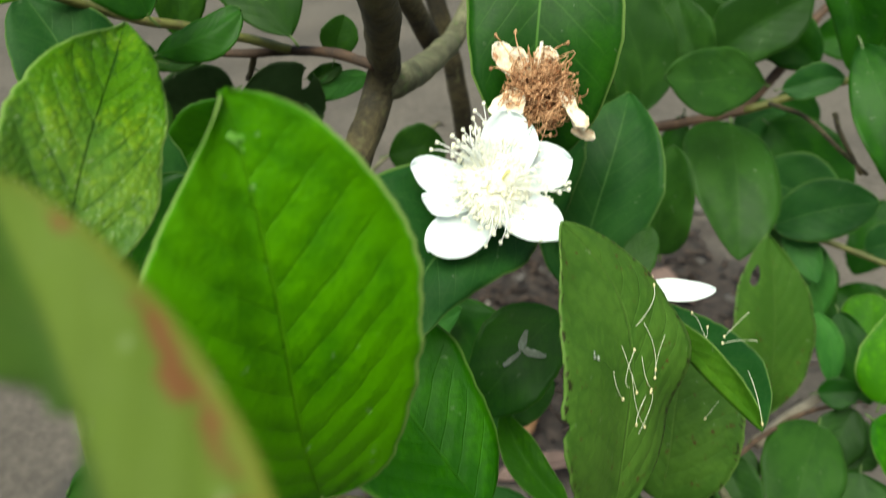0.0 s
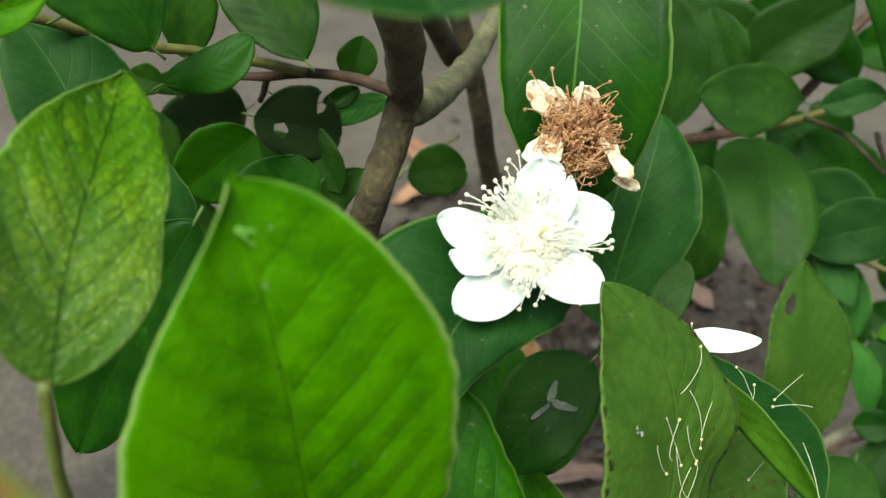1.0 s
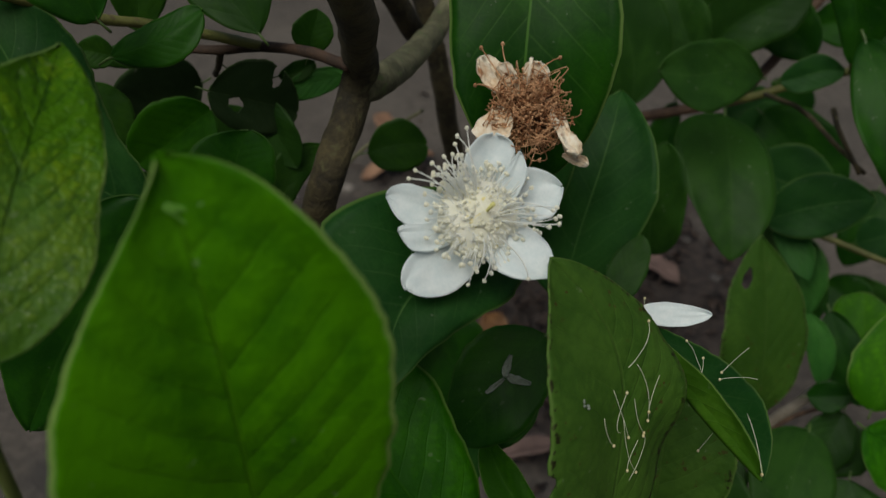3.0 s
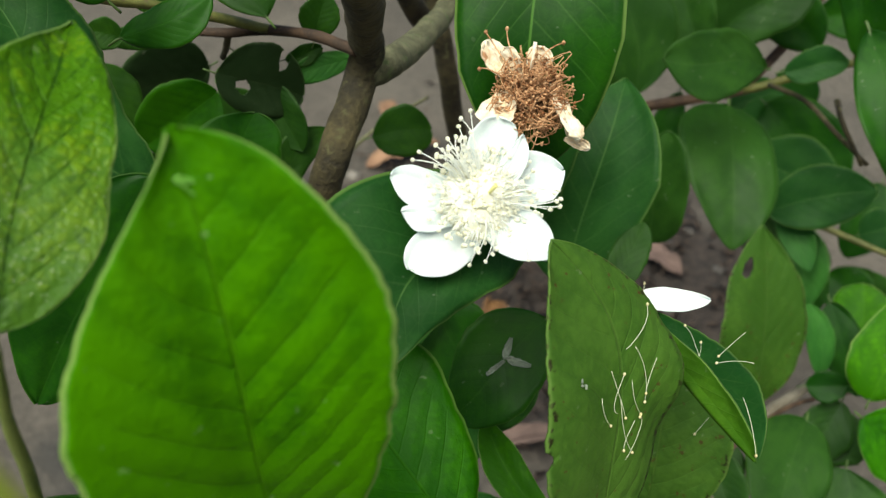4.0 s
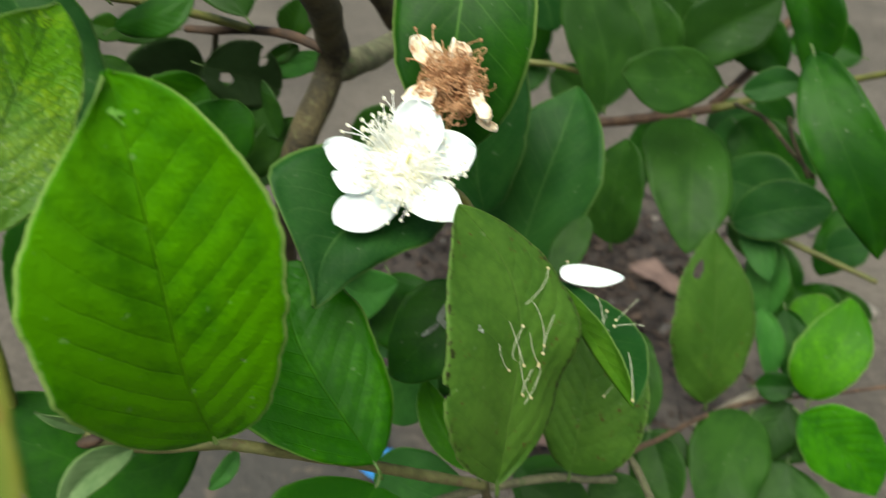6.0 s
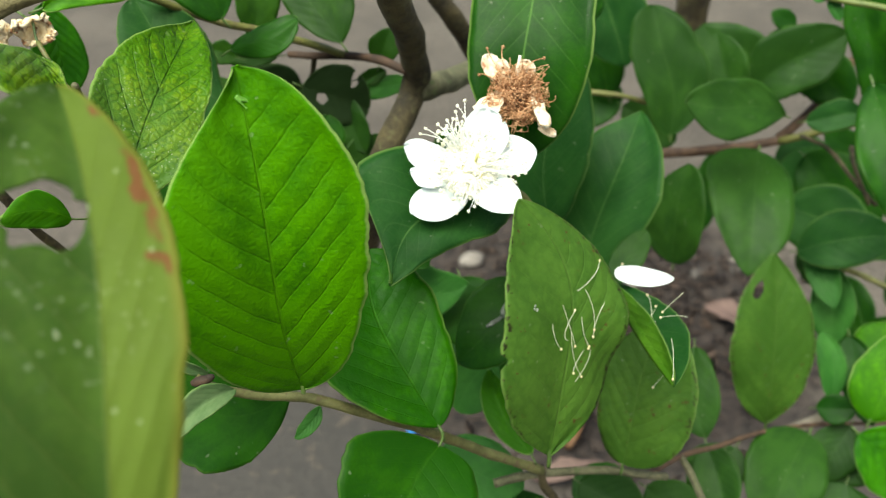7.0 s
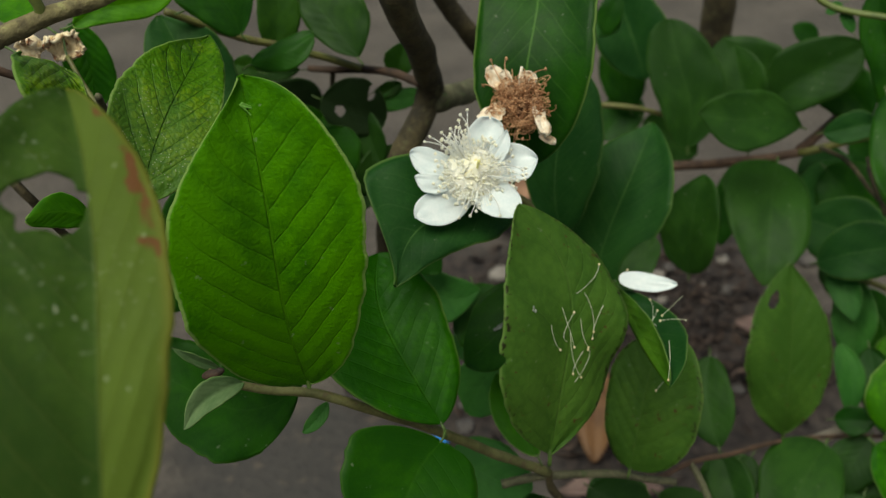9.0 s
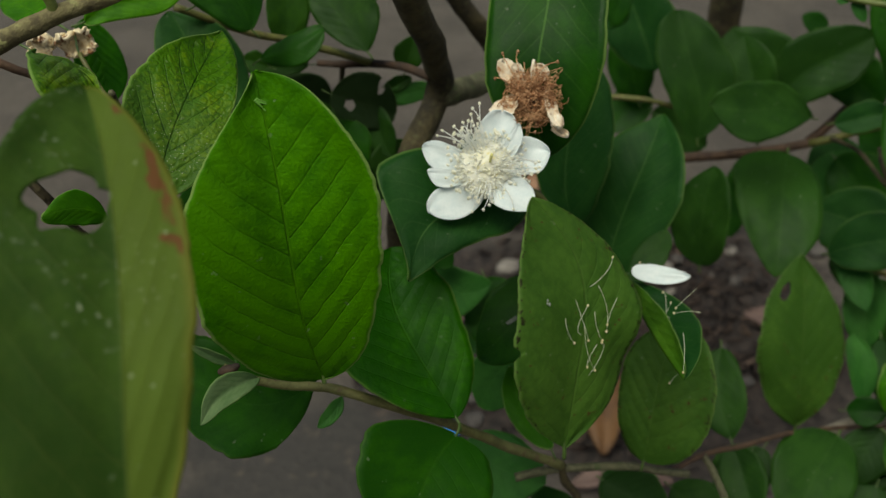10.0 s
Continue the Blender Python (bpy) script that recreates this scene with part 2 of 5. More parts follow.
UNDER = {
    "young": leaf_material("young_leaf_underside", (0.0462, 0.1155, 0.0109), (0.0809, 0.1675, 0.0173), (0.1560, 0.2310, 0.0433), 0.65, 9.0, -0.9, glow=0.30),
    "blue": leaf_material("fresh_underside", (0.0347, 0.1040, 0.0043), (0.0635, 0.1560, 0.0087), (0.1155, 0.2079, 0.0347), 0.62, 8.0, -0.7),
    "yellowing": leaf_material("yellowing_underside", (0.0205, 0.0510, 0.0046), (0.0420, 0.0860, 0.0092), (0.1000, 0.1300, 0.0280), 0.66, 9.0, -0.8, rust=True, line=0.45, rib=0.02),
}
PLAIN_UNDER = leaf_material("leaf_underside", (0.0404, 0.0866, 0.0217), (0.0635, 0.1213, 0.0325), (0.1271, 0.1848, 0.0606), 0.68, 10.0, -0.9)
RIB = plain_material("leaf_rib", (0.0266, 0.0608, 0.0076), (0.0570, 0.1026, 0.0167), 0.5, 200.0)
RIB_PALE = plain_material("young_rib", (0.0973, 0.1824, 0.0304), (0.1581, 0.2432, 0.0608), 0.5, 200.0)
BARK = {
    "bark": plain_material("brown_bark", (0.0130, 0.0096, 0.0030), (0.0640, 0.0500, 0.0180), 0.9, 95.0, 0.0022, third=(0.060, 0.055, 0.0200)),
    "pale_bark": plain_material("greyish_bark", (0.040, 0.040, 0.017), (0.128, 0.124, 0.066), 0.85, 120.0, 0.0012, third=(0.062, 0.082, 0.026)),
    "green_bark": plain_material("green_twig_bark", (0.055, 0.063, 0.0100), (0.118, 0.120, 0.0250), 0.6, 170.0, 0.0004, third=(0.085, 0.066, 0.024)),
    "shoot_bark": plain_material("green_shoot_bark", (0.0684, 0.0988, 0.0167), (0.1292, 0.1596, 0.0342), 0.55, 170.0, 0.0003),
    "lichen_bark": plain_material("lichened_bark", (0.065, 0.052, 0.022), (0.215, 0.190, 0.080), 0.85, 110.0, 0.0016, third=(0.260, 0.260, 0.100)),
    "tan_bark": plain_material("pale_tan_bark", (0.1824, 0.1520, 0.1094), (0.2918, 0.2554, 0.2006), 0.8, 140.0, 0.0006),
    "olive_bark": plain_material("olive_twig_bark", (0.080, 0.083, 0.022), (0.165, 0.162, 0.055), 0.65, 170.0, 0.0004, third=(0.105, 0.078, 0.034)),
    "umber_bark": plain_material("dark_reddish_bark", (0.0140, 0.0070, 0.0034), (0.0560, 0.0290, 0.0140), 0.8, 150.0, 0.0006),
    "red_bark": plain_material("reddish_bark", (0.0426, 0.0219, 0.0122), (0.1003, 0.0559, 0.0304), 0.75, 150.0, 0.0007),
}
PETAL = plain_material("white_petal", (0.72, 0.80, 0.81), (0.84, 0.89, 0.89), 0.5, 260.0, 0.00010, 0.32)
FILAMENT = plain_material("white_filament", (0.94, 0.95, 0.91), (0.96, 0.97, 0.94), 0.5, 400.0, 0.0, 0.55)
ANTHER = plain_material("cream_anther", (0.95, 0.93, 0.78), (0.97, 0.96, 0.88), 0.6, 300.0, 0.0, 0.50)
DISC = plain_material("cream_disc", (0.92, 0.90, 0.72), (0.95, 0.94, 0.84), 0.6, 300.0, 0.0002, 0.30, third=(0.84, 0.74, 0.30))
STYLE = plain_material("pale_yellow_style", (0.70, 0.66, 0.22), (0.80, 0.76, 0.36), 0.5, 300.0)
DRY_PETAL = plain_material("withered_petal", (0.66, 0.46, 0.26), (0.90, 0.86, 0.74), 0.7, 150.0, 0.0006, 0.2, third=(0.34, 0.16, 0.07))
PALE_DRY = plain_material("shrivelled_white", (0.13, 0.16, 0.12), (0.26, 0.30, 0.24), 0.7, 260.0, 0.0004, 0.1)
DRY_FILAMENT = plain_material("withered_filament", (0.26, 0.100, 0.034), (0.72, 0.43, 0.23), 0.7, 420.0, 0.0, 0.25)
DRY_LEAF = plain_material("dead_leaf_brown", (0.114, 0.057, 0.030), (0.258, 0.144, 0.084), 0.75, 60.0, 0.001)
DRY_ORANGE = plain_material("dead_leaf_orange", (0.075, 0.033, 0.010), (0.145, 0.070, 0.023), 0.7, 60.0, 0.001)
STONE = plain_material("grey_stone", (0.036, 0.031, 0.029), (0.090, 0.080, 0.072), 0.85, 40.0, 0.002)
PALE_STONE = plain_material("pale_stone", (0.129, 0.114, 0.099), (0.228, 0.205, 0.182), 0.85, 40.0, 0.002)
FLAP = plain_material("torn_blade", (0.085, 0.250, 0.020), (0.130, 0.310, 0.040), 0.5, 300.0)
OLD_FILAMENT = plain_material("fallen_filament", (0.42, 0.46, 0.30), (0.58, 0.60, 0.44), 0.6, 300.0)
OLD_ANTHER = plain_material("fallen_anther", (0.50, 0.42, 0.20), (0.66, 0.60, 0.36), 0.6, 300.0)
DRY_PINK = plain_material("dead_leaf_pink", (0.070, 0.041, 0.033), (0.150, 0.096, 0.080), 0.75, 60.0, 0.001)
CALYX = plain_material("dried_calyx", (0.62, 0.48, 0.27), (0.92, 0.84, 0.62), 0.75, 130.0, 0.0006, third=(0.20, 0.085, 0.030))
BLUE = plain_material("blue_plastic", (0.02, 0.16, 0.42), (0.05, 0.27, 0.60), 0.45, 30.0, 0.001)
LITTER = plain_material("leaf_litter", (0.024, 0.015, 0.011), (0.080, 0.049, 0.033), 0.85, 30.0, 0.001)


def ground_material():
    n = Nodes("bare_ground")
    flat = n.tree.nodes.new("ShaderNodeSeparateXYZ")
    n.put(n.where(), flat.inputs[0])
    dx = n.math("SUBTRACT", flat.outputs[0], 0.08)
    dy = n.math("SUBTRACT", flat.outputs[1], 0.62)
    away = n.math("SQRT", n.math("ADD", n.math("MULTIPLY", dx, dx), n.math("MULTIPLY", n.math("MULTIPLY", dy, dy), 1.4)))
    soil = n.step(n.math("ADD", away, n.math("MULTIPLY_ADD", n.noise(9.0, 4.0), 0.3, -0.15)), 0.30, 0.20)
    grit = n.noise(120.0, 4.0, None, 0.7)
    broad = n.noise(7.0, 5.0)
    slab = n.mix(n.step(n.math("MULTIPLY_ADD", grit, 0.55, n.math("MULTIPLY", broad, 0.45)), 0.39, 0.61), (0.048, 0.040, 0.033), (0.090, 0.076, 0.063))
    earth = n.mix(n.step(grit, 0.38, 0.62), (0.009, 0.006, 0.005), (0.036, 0.025, 0.020))
    # slab darker in a ragged round patch, with brownish bits in it
    wx = n.math("ADD", flat.outputs[0], 0.14)
    wy = n.math("SUBTRACT", flat.outputs[1], 0.36)
    dark_patch = n.math("SQRT", n.math("ADD", n.math("MULTIPLY", wx, wx), n.math("MULTIPLY", wy, wy)))
    dark_patch = n.step(n.math("ADD", dark_patch, n.math("MULTIPLY_ADD", n.noise(14.0, 4.0), 0.16, -0.08)), 0.16, 0.10)
    slab = n.mix(n.math("MULTIPLY", dark_patch, 0.75), slab, (0.022, 0.021, 0.020))
    bits = n.math("MULTIPLY", n.step(n.noise(60.0, 3.0), 0.60, 0.66), dark_patch)
    slab = n.mix(n.math("MULTIPLY", bits, 0.6), slab, (0.085, 0.066, 0.050))
    colour = n.mix(soil, slab, earth)
    height = n.math("ADD", n.math("MULTIPLY", grit, 0.6), n.math("MULTIPLY", n.math("MULTIPLY", n.noise(45.0, 4.0), soil), 1.5))
    return n.done(colour, 0.9, n.bump(height, 0.006))


GROUND = ground_material()


# ---- builders ----
def mesh_of(name, verts, faces, mats, slots=None, uvs=None):
    me = bpy.data.meshes.new(name)
    me.from_pydata(verts, [], faces)
    for m in mats:
        me.materials.append(m)
    me.polygons.foreach_set("use_smooth", [True] * len(faces))
    if slots:
        me.polygons.foreach_set("material_index", slots)
    if uvs:
        layer = me.uv_layers.new(name="UVMap")
        index = np.empty(len(me.loops), dtype=np.int32)
        me.loops.foreach_get("vertex_index", index)
        layer.data.foreach_set("uv", np.array(uvs, dtype=np.float32)[index].ravel())
    me.update()
    return me


def under(ob, parent):
    """Hangs ob, placed in world metres, under a top-level thing."""
    ob.parent = parent
    ob.matrix_parent_inverse = Matrix.Translation(parent.location).inverted()
    return ob


def child(name, me, parent, label=""):
    """A part in the local frame of its parent part."""
    ob = new(name, me)
    ob.parent = parent
    return tagged(ob, label)


def glide(points, steps):
    """A smooth line through points: its points, evenly per span."""
    p = [Vector(q) for q in points]
    p = [2 * p[0] - p[1], *p, 2 * p[-1] - p[-2]]
    line = []
    for a, b, c, d in zip(p, p[1:], p[2:], p[3:]):
        for k in range(steps):
            t = k / steps
            line.append(0.5 * (2 * b + (c - a) * t + (2 * a - 5 * b + 4 * c - d) * t * t + (3 * b - a - 3 * c + d) * t ** 3))
    return line + [p[-2]]


def tube_data(line, radii, sides, knots=0.0, seed=0):
    """Verts and faces of a closed, tapered tube along a line."""
    verts, faces = [], []
    side = (line[1] - line[0]).orthogonal().normalized()
    for k, q in enumerate(line):
        ahead = (line[min(k + 1, len(line) - 1)] - line[max(k - 1, 0)]).normalized()
        side = (side - ahead * side.dot(ahead)).normalized()
        other = ahead.cross(side)
        for s in range(sides):
            a = 2 * math.pi * s / sides
            r = radii[k]
            if knots:
                r *= 1 + knots * noise.noise(Vector((k * 0.35 + seed, math.cos(a), math.sin(a) * 1.3)))
            verts.append(q + r * (math.cos(a) * side + math.sin(a) * other))
    for k in range(len(line) - 1):
        for s in range(sides):
            a, b = k * sides + s, k * sides + (s + 1) % sides
            faces.append((a, b, b + sides, a + sides))
    faces.append(tuple(range(sides))[::-1])
    faces.append(tuple(range(len(verts) - sides, len(verts))))
    return verts, faces


def joined(pieces):
    verts, faces = [], []
    for v, f in pieces:
        n = len(verts)
        verts += v
        faces += [tuple(i + n for i in face) for face in f]
    return verts, faces


def ball_data(centre, r, squash=1.0, rows=4, cols=6, axis=(0, 0, 1)):
    turn = Vector(axis).to_track_quat("Z", "Y")
    verts, faces = [Vector(centre) + turn @ Vector((0, 0, r * squash))], []
    for i in range(1, rows):
        a = math.pi * i / rows
        for j in range(cols):
            b = 2 * math.pi * j / cols
            verts.append(Vector(centre) + turn @ Vector((r * math.sin(a) * math.cos(b), r * math.sin(a) * math.sin(b), r * squash * math.cos(a))))
    verts.append(Vector(centre) - turn @ Vector((0, 0, r * squash)))
    for j in range(cols):
        k = (j + 1) % cols
        faces.append((0, 1 + j, 1 + k))
        for i in range(rows - 2):
            a = 1 + i * cols
            faces.append((a + j, a + cols + j, a + cols + k, a + k))
        a = 1 + (rows - 2) * cols
        faces.append((a + k, a + j, len(verts) - 1))
    return verts, faces


# ---- ground ----
def build_ground():
    steps = np.r_[-60.0, -8.0, -2.5, np.linspace(-1.0, 1.6, 105), 3.0, 9.0, 60.0, 400.0]
    verts, faces, n = [], [], len(steps)
    for y in steps + 0.2:
        for x in steps - 0.3:
            near = max(0.0, 1 - math.hypot(x - 0.08, y - 0.62) / 0.45)
            h = 0.004 * noise.noise(Vector((x * 9, y * 9, 0))) + near * 0.012 * noise.noise(Vector((x * 28, y * 28, 3)))
            verts.append((x, y, h if abs(x) + abs(y) < 6 else 0.0))
    for j in range(n - 1):
        for i in range(n - 1):
            a = j * n + i
            faces.append((a, a + 1, a + n + 1, a + n))
    return tagged(new("ground", mesh_of("ground", verts, faces, [GROUND])), "bare grey ground with dark crumbly soil round the shrub", "ground", kind="structure")


build_ground()

# ---- the shrub ----
shrub = tagged(new("guava_shrub"), "leafy green guava shrub with one open white blossom", "shrub")
shrub.location = (-0.168, 0.579, 0.0)


wood = []


def branch(name, bark, r0, r1, *points):
    line = glide(points, 7)
    radii = [r0 + (r1 - r0) * k / (len(line) - 1) for k in range(len(line))]
    seed = round(1000 * (points[0][0] + points[0][2]))
    line = [q + Vector((noise.noise(q * 60), noise.noise(q * 60 + Vector((9, 0, 0))), noise.noise(q * 60 + Vector((0, 9, 0))))) * radii[k] * (0.18 if r0 > 0.0034 else 0.35) for k, q in enumerate(line)]
    wood.extend(line[1:-1])
    verts, faces = tube_data(line, radii, 14 if r0 > 0.0034 else 8, 0.12 if r0 > 0.0034 else 0.22, seed)
    return under(new(name, mesh_of(name, verts, faces, [BARK[bark]])), shrub)


branch("trunk", "bark", 0.0043, 0.0044, (-0.1693, 0.5817, 0), (-0.0615, 0.3, 0.2224), (-0.042, 0.2349, 0.3118), (-0.0303, 0.2024, 0.3576), (-0.0248, 0.1943, 0.3782), (-0.0221, 0.2001, 0.3849), (-0.0195, 0.2066, 0.3896), (-0.0175, 0.212, 0.395), (-0.0155, 0.2099, 0.404), (-0.0151, 0.1962, 0.4174), (-0.0143, 0.178, 0.4312), (-0.015, 0.1617, 0.4487))
branch("limb", "pale_bark", 0.0044, 0.0036, (-0.0171, 0.212, 0.395), (-0.0112, 0.2174, 0.3957), (-0.006, 0.2378, 0.3912), (0.0001, 0.2625, 0.3871), (0.0045, 0.2786, 0.3865), (0.0132, 0.3078, 0.3935))
branch("limb", "bark", 0.004, 0.0034, (-0.0041, 0.2902, 0.3788), (-0.0111, 0.2655, 0.4028), (-0.0173, 0.2577, 0.4153), (-0.0239, 0.2495, 0.4286), (-0.0334, 0.2409, 0.4464))
branch("limb", "bark", 0.0042, 0.0034, (0.0147, 0.335, 0.2904), (0.008, 0.3119, 0.3399), (0.0041, 0.306, 0.3618), (-0.0007, 0.3038, 0.3823), (-0.0084, 0.303, 0.4118))
branch("twig", "umber_bark", 0.0016, 0.0012, (-0.0179, 0.2057, 0.4051), (-0.0279, 0.2131, 0.405), (-0.0428, 0.2226, 0.4027), (-0.0523, 0.2182, 0.4033), (-0.0619, 0.2206, 0.4024))
branch("twig", "green_bark", 0.0013, 0.0012, (-0.0428, 0.2227, 0.4029), (-0.0515, 0.2122, 0.4097), (-0.0621, 0.2036, 0.416), (-0.0708, 0.1963, 0.4202), (-0.0802, 0.1886, 0.4262), (-0.0898, 0.1803, 0.4333))
branch("twig", "bark", 0.001, 0.0009, (-0.0528, 0.2201, 0.4029), (-0.0552, 0.2257, 0.3966), (-0.0587, 0.2328, 0.3897))
branch("twig", "pale_bark", 0.0009, 0.0008, (-0.037, 0.3171, 0.3037), (-0.0227, 0.3253, 0.3146), (-0.0011, 0.3416, 0.3213))
branch("twig", "olive_bark", 0.0016, 0.001, (0.0347, 0.1353, 0.3083), (0.0208, 0.1254, 0.323), (0.0057, 0.1108, 0.3445), (-0.0093, 0.1017, 0.358), (-0.0213, 0.0953, 0.3678), (-0.0303, 0.0896, 0.3723), (-0.0387, 0.0847, 0.3782), (-0.0414, 0.0833, 0.3816))
branch("twig", "pale_bark", 0.0014, 0.0013, (0.0206, 0.1308, 0.3051), (0.028, 0.1337, 0.3058), (0.0356, 0.1368, 0.3057), (0.0533, 0.146, 0.2998), (0.0756, 0.1530, 0.2927))
branch("twig", "red_bark", 0.0010, 0.0008, (0.0700, 0.1528, 0.2932), (0.0816, 0.1657, 0.2893), (0.1007, 0.1887, 0.2738), (0.1229, 0.2119, 0.2605), (0.1522, 0.2396, 0.2412), (0.1912, 0.2561, 0.232), (0.2258, 0.265, 0.2312))
branch("twig", "bark", 0.0013, 0.0015, (0.0347, 0.1356, 0.3087), (0.0359, 0.1359, 0.3009), (0.0411, 0.1382, 0.2872), (0.043, 0.1421, 0.2401))
branch("twig", "pale_bark", 0.0012, 0.0014, (0.0816, 0.1657, 0.2893), (0.0865, 0.1595, 0.2846), (0.0923, 0.1498, 0.2775))
branch("twig", "tan_bark", 0.0028, 0.0022, (0.1308, 0.2359, 0.2267), (0.146, 0.2463, 0.229), (0.1617, 0.256, 0.232), (0.1743, 0.265, 0.2332))
branch("twig", "green_bark", 0.0011, 0.001, (0.0321, 0.1643, 0.3575), (0.032, 0.1605, 0.3683), (0.0249, 0.1535, 0.3901), (0.0185, 0.1524, 0.396))
branch("twig", "red_bark", 0.0028, 0.0022, (0.0745, 0.3614, 0.3049), (0.0964, 0.3577, 0.3104), (0.1183, 0.354, 0.3159), (0.1413, 0.3498, 0.3243))
branch("twig", "green_bark", 0.0020, 0.0014, (0.1396, 0.3500, 0.3236), (0.1686, 0.3391, 0.3399), (0.1901, 0.327, 0.3526), (0.2066, 0.3101, 0.3667))
branch("twig", "bark", 0.0011, 0.0008, (0.1464, 0.3394, 0.3317), (0.1516, 0.3156, 0.3372), (0.1574, 0.2861, 0.3351), (0.1626, 0.2748, 0.3322))
branch("twig", "bark", 0.0011, 0.0008, (0.1536, 0.2954, 0.3481), (0.1539, 0.2865, 0.3434), (0.1586, 0.2717, 0.3341))
branch("twig", "red_bark", 0.0024, 0.0020, (0.1399, 0.3532, 0.3234), (0.1565, 0.3615, 0.3386), (0.1700, 0.3675, 0.3600), (0.1865, 0.3731, 0.3806))
branch("twig", "green_bark", 0.0014, 0.0011, (0.0416, 0.3244, 0.3531), (0.0597, 0.3236, 0.3527), (0.0839, 0.3287, 0.3443))
branch("limb", "bark", 0.011, 0.01, (0.1106, 0.5567, 0.2452), (0.1123, 0.5339, 0.2979), (0.1134, 0.5229, 0.3293), (0.1125, 0.5143, 0.375))
branch("twig", "shoot_bark", 0.0013, 0.0011, (-0.0810, 0.1136, 0.4508), (-0.0815, 0.1125, 0.4560), (-0.0826, 0.1110, 0.4640))
branch("twig", "lichen_bark", 0.0023, 0.0019, (-0.1031, 0.0968, 0.4407), (-0.0918, 0.1069, 0.447), (-0.0833, 0.1121, 0.4503), (-0.0704, 0.1199, 0.4544), (-0.0544, 0.1268, 0.4627))
branch("twig", "red_bark", 0.0009, 0.0009, (-0.0668, 0.1586, 0.3931), (-0.065, 0.1675, 0.3859), (-0.0613, 0.1855, 0.3725), (-0.0519, 0.2141, 0.3548))
branch("twig", "shoot_bark", 0.0008, 0.001, (-0.0501, 0.0855, 0.4248), (-0.0515, 0.085, 0.4147), (-0.0539, 0.0866, 0.4005), (-0.0588, 0.091, 0.3733))
branch("twig", "bark", 0.0011, 0.0009, (-0.0846, 0.0914, 0.4246), (-0.08, 0.0914, 0.418), (-0.0796, 0.0981, 0.4053), (-0.0758, 0.1055, 0.3912))
branch("twig", "green_bark", 0.001, 0.0008, (0.1761, 0.3314, 0.3451), (0.1661, 0.3215, 0.3654), (0.1613, 0.3209, 0.388))
branch("twig", "green_bark", 0.0006, 0.0006, (-0.0942, 0.1359, 0.4343), (-0.0884, 0.1314, 0.4287), (-0.0819, 0.1273, 0.4239))
branch("twig", "red_bark", 0.0011, 0.0009, (-0.0995, 0.1129, 0.4404), (-0.0945, 0.1157, 0.4365), (-0.0905, 0.1209, 0.4305))
branch("twig", "pale_bark", 0.001, 0.0008, (-0.0729, 0.1158, 0.4278), (-0.0713, 0.1124, 0.4321), (-0.0693, 0.1089, 0.4357))
branch("twig", "green_bark", 0.0017, 0.0014, (0.1807, 0.3410, 0.2597), (0.1937, 0.3335, 0.2586), (0.2077, 0.3254, 0.2568), (0.2266, 0.3111, 0.2555))
branch("twig", "shoot_bark", 0.0012, 0.0012, (0.1153, 0.2907, 0.4175), (0.1248, 0.287, 0.4126), (0.1478, 0.2792, 0.4103), (0.1706, 0.2696, 0.408))


def leaf_surface(length, wl, wr, m=0.48, pb=0.55, pt=0.7, bow=0.03, bend=0.0, fold=6.0, foldr=None, wave=0.012, skew=0.0, mr=None, pbr=None, ptr=None, sway=0.0, crisp=False, seed=0.0):
    """The blade's middle sheet in its own frame (y along, z out of the upper face): a function of u, -1 to 1 across, and v, 0 to 1 along.
    m: where it is widest; pb, pt: how full it is towards base and tip; mr, pbr, ptr: the same for its right half."""
    halves = {False: (m, pb, pt * (1 - skew)), True: (mr or m, pbr or pb, ptr or pt * (1 + skew))}

    def at(u, v):
        most, full, slim = halves[u > 0]
        if v < most:
            w = max(0.0, 1 - ((most - v) / most) ** 2) ** full
        else:
            w = max(0.0, 1 - ((v - most) / (1 - most)) ** 2) ** slim
        w = max(w, 0.012)
        edge = 1 + 0.06 * noise.noise(Vector((v * 5, seed, math.copysign(2, u)))) + 0.03 * noise.noise(Vector((v * 19, seed, math.copysign(2, u)))) + 0.014 * noise.noise(Vector((v * 47, seed, math.copysign(2, u)))) + (0.012 * noise.noise(Vector((v * 110, seed, math.copysign(2, u)))) if crisp else 0.0)
        x = u * (wr if u > 0 else wl) * w * edge
        arch = 4 * v * (1 - v)
        angle = radians(foldr if foldr is not None and u > 0 else fold)
        turn = angle * min(1.0, abs(u) * 4)
        z = abs(x) * math.sin(turn)
        x *= math.cos(turn)
        z += bow * length * arch
        z += wave * length * u * u * noise.noise(Vector((v * 4.2 + u * 0.8, seed * 1.7, u * 1.1))) * 2.2
        z += wave * length * 0.5 * noise.noise(Vector((v * 2.3, u * 1.6, seed + 5)))
        return Vector((x + bend * length * arch + sway * length * math.sin(2 * math.pi * v), v * length, z))

    return at


def leaf_frame(base, tip, face):
    y = (Vector(tip) - Vector(base)).normalized()
    z = Vector(face)
    z = (z - y * z.dot(y)).normalized()
    x = y.cross(z)
    m = Matrix((x, y, z)).transposed().to_4x4()
    m.translation = base
    return m


leaf_count = 0


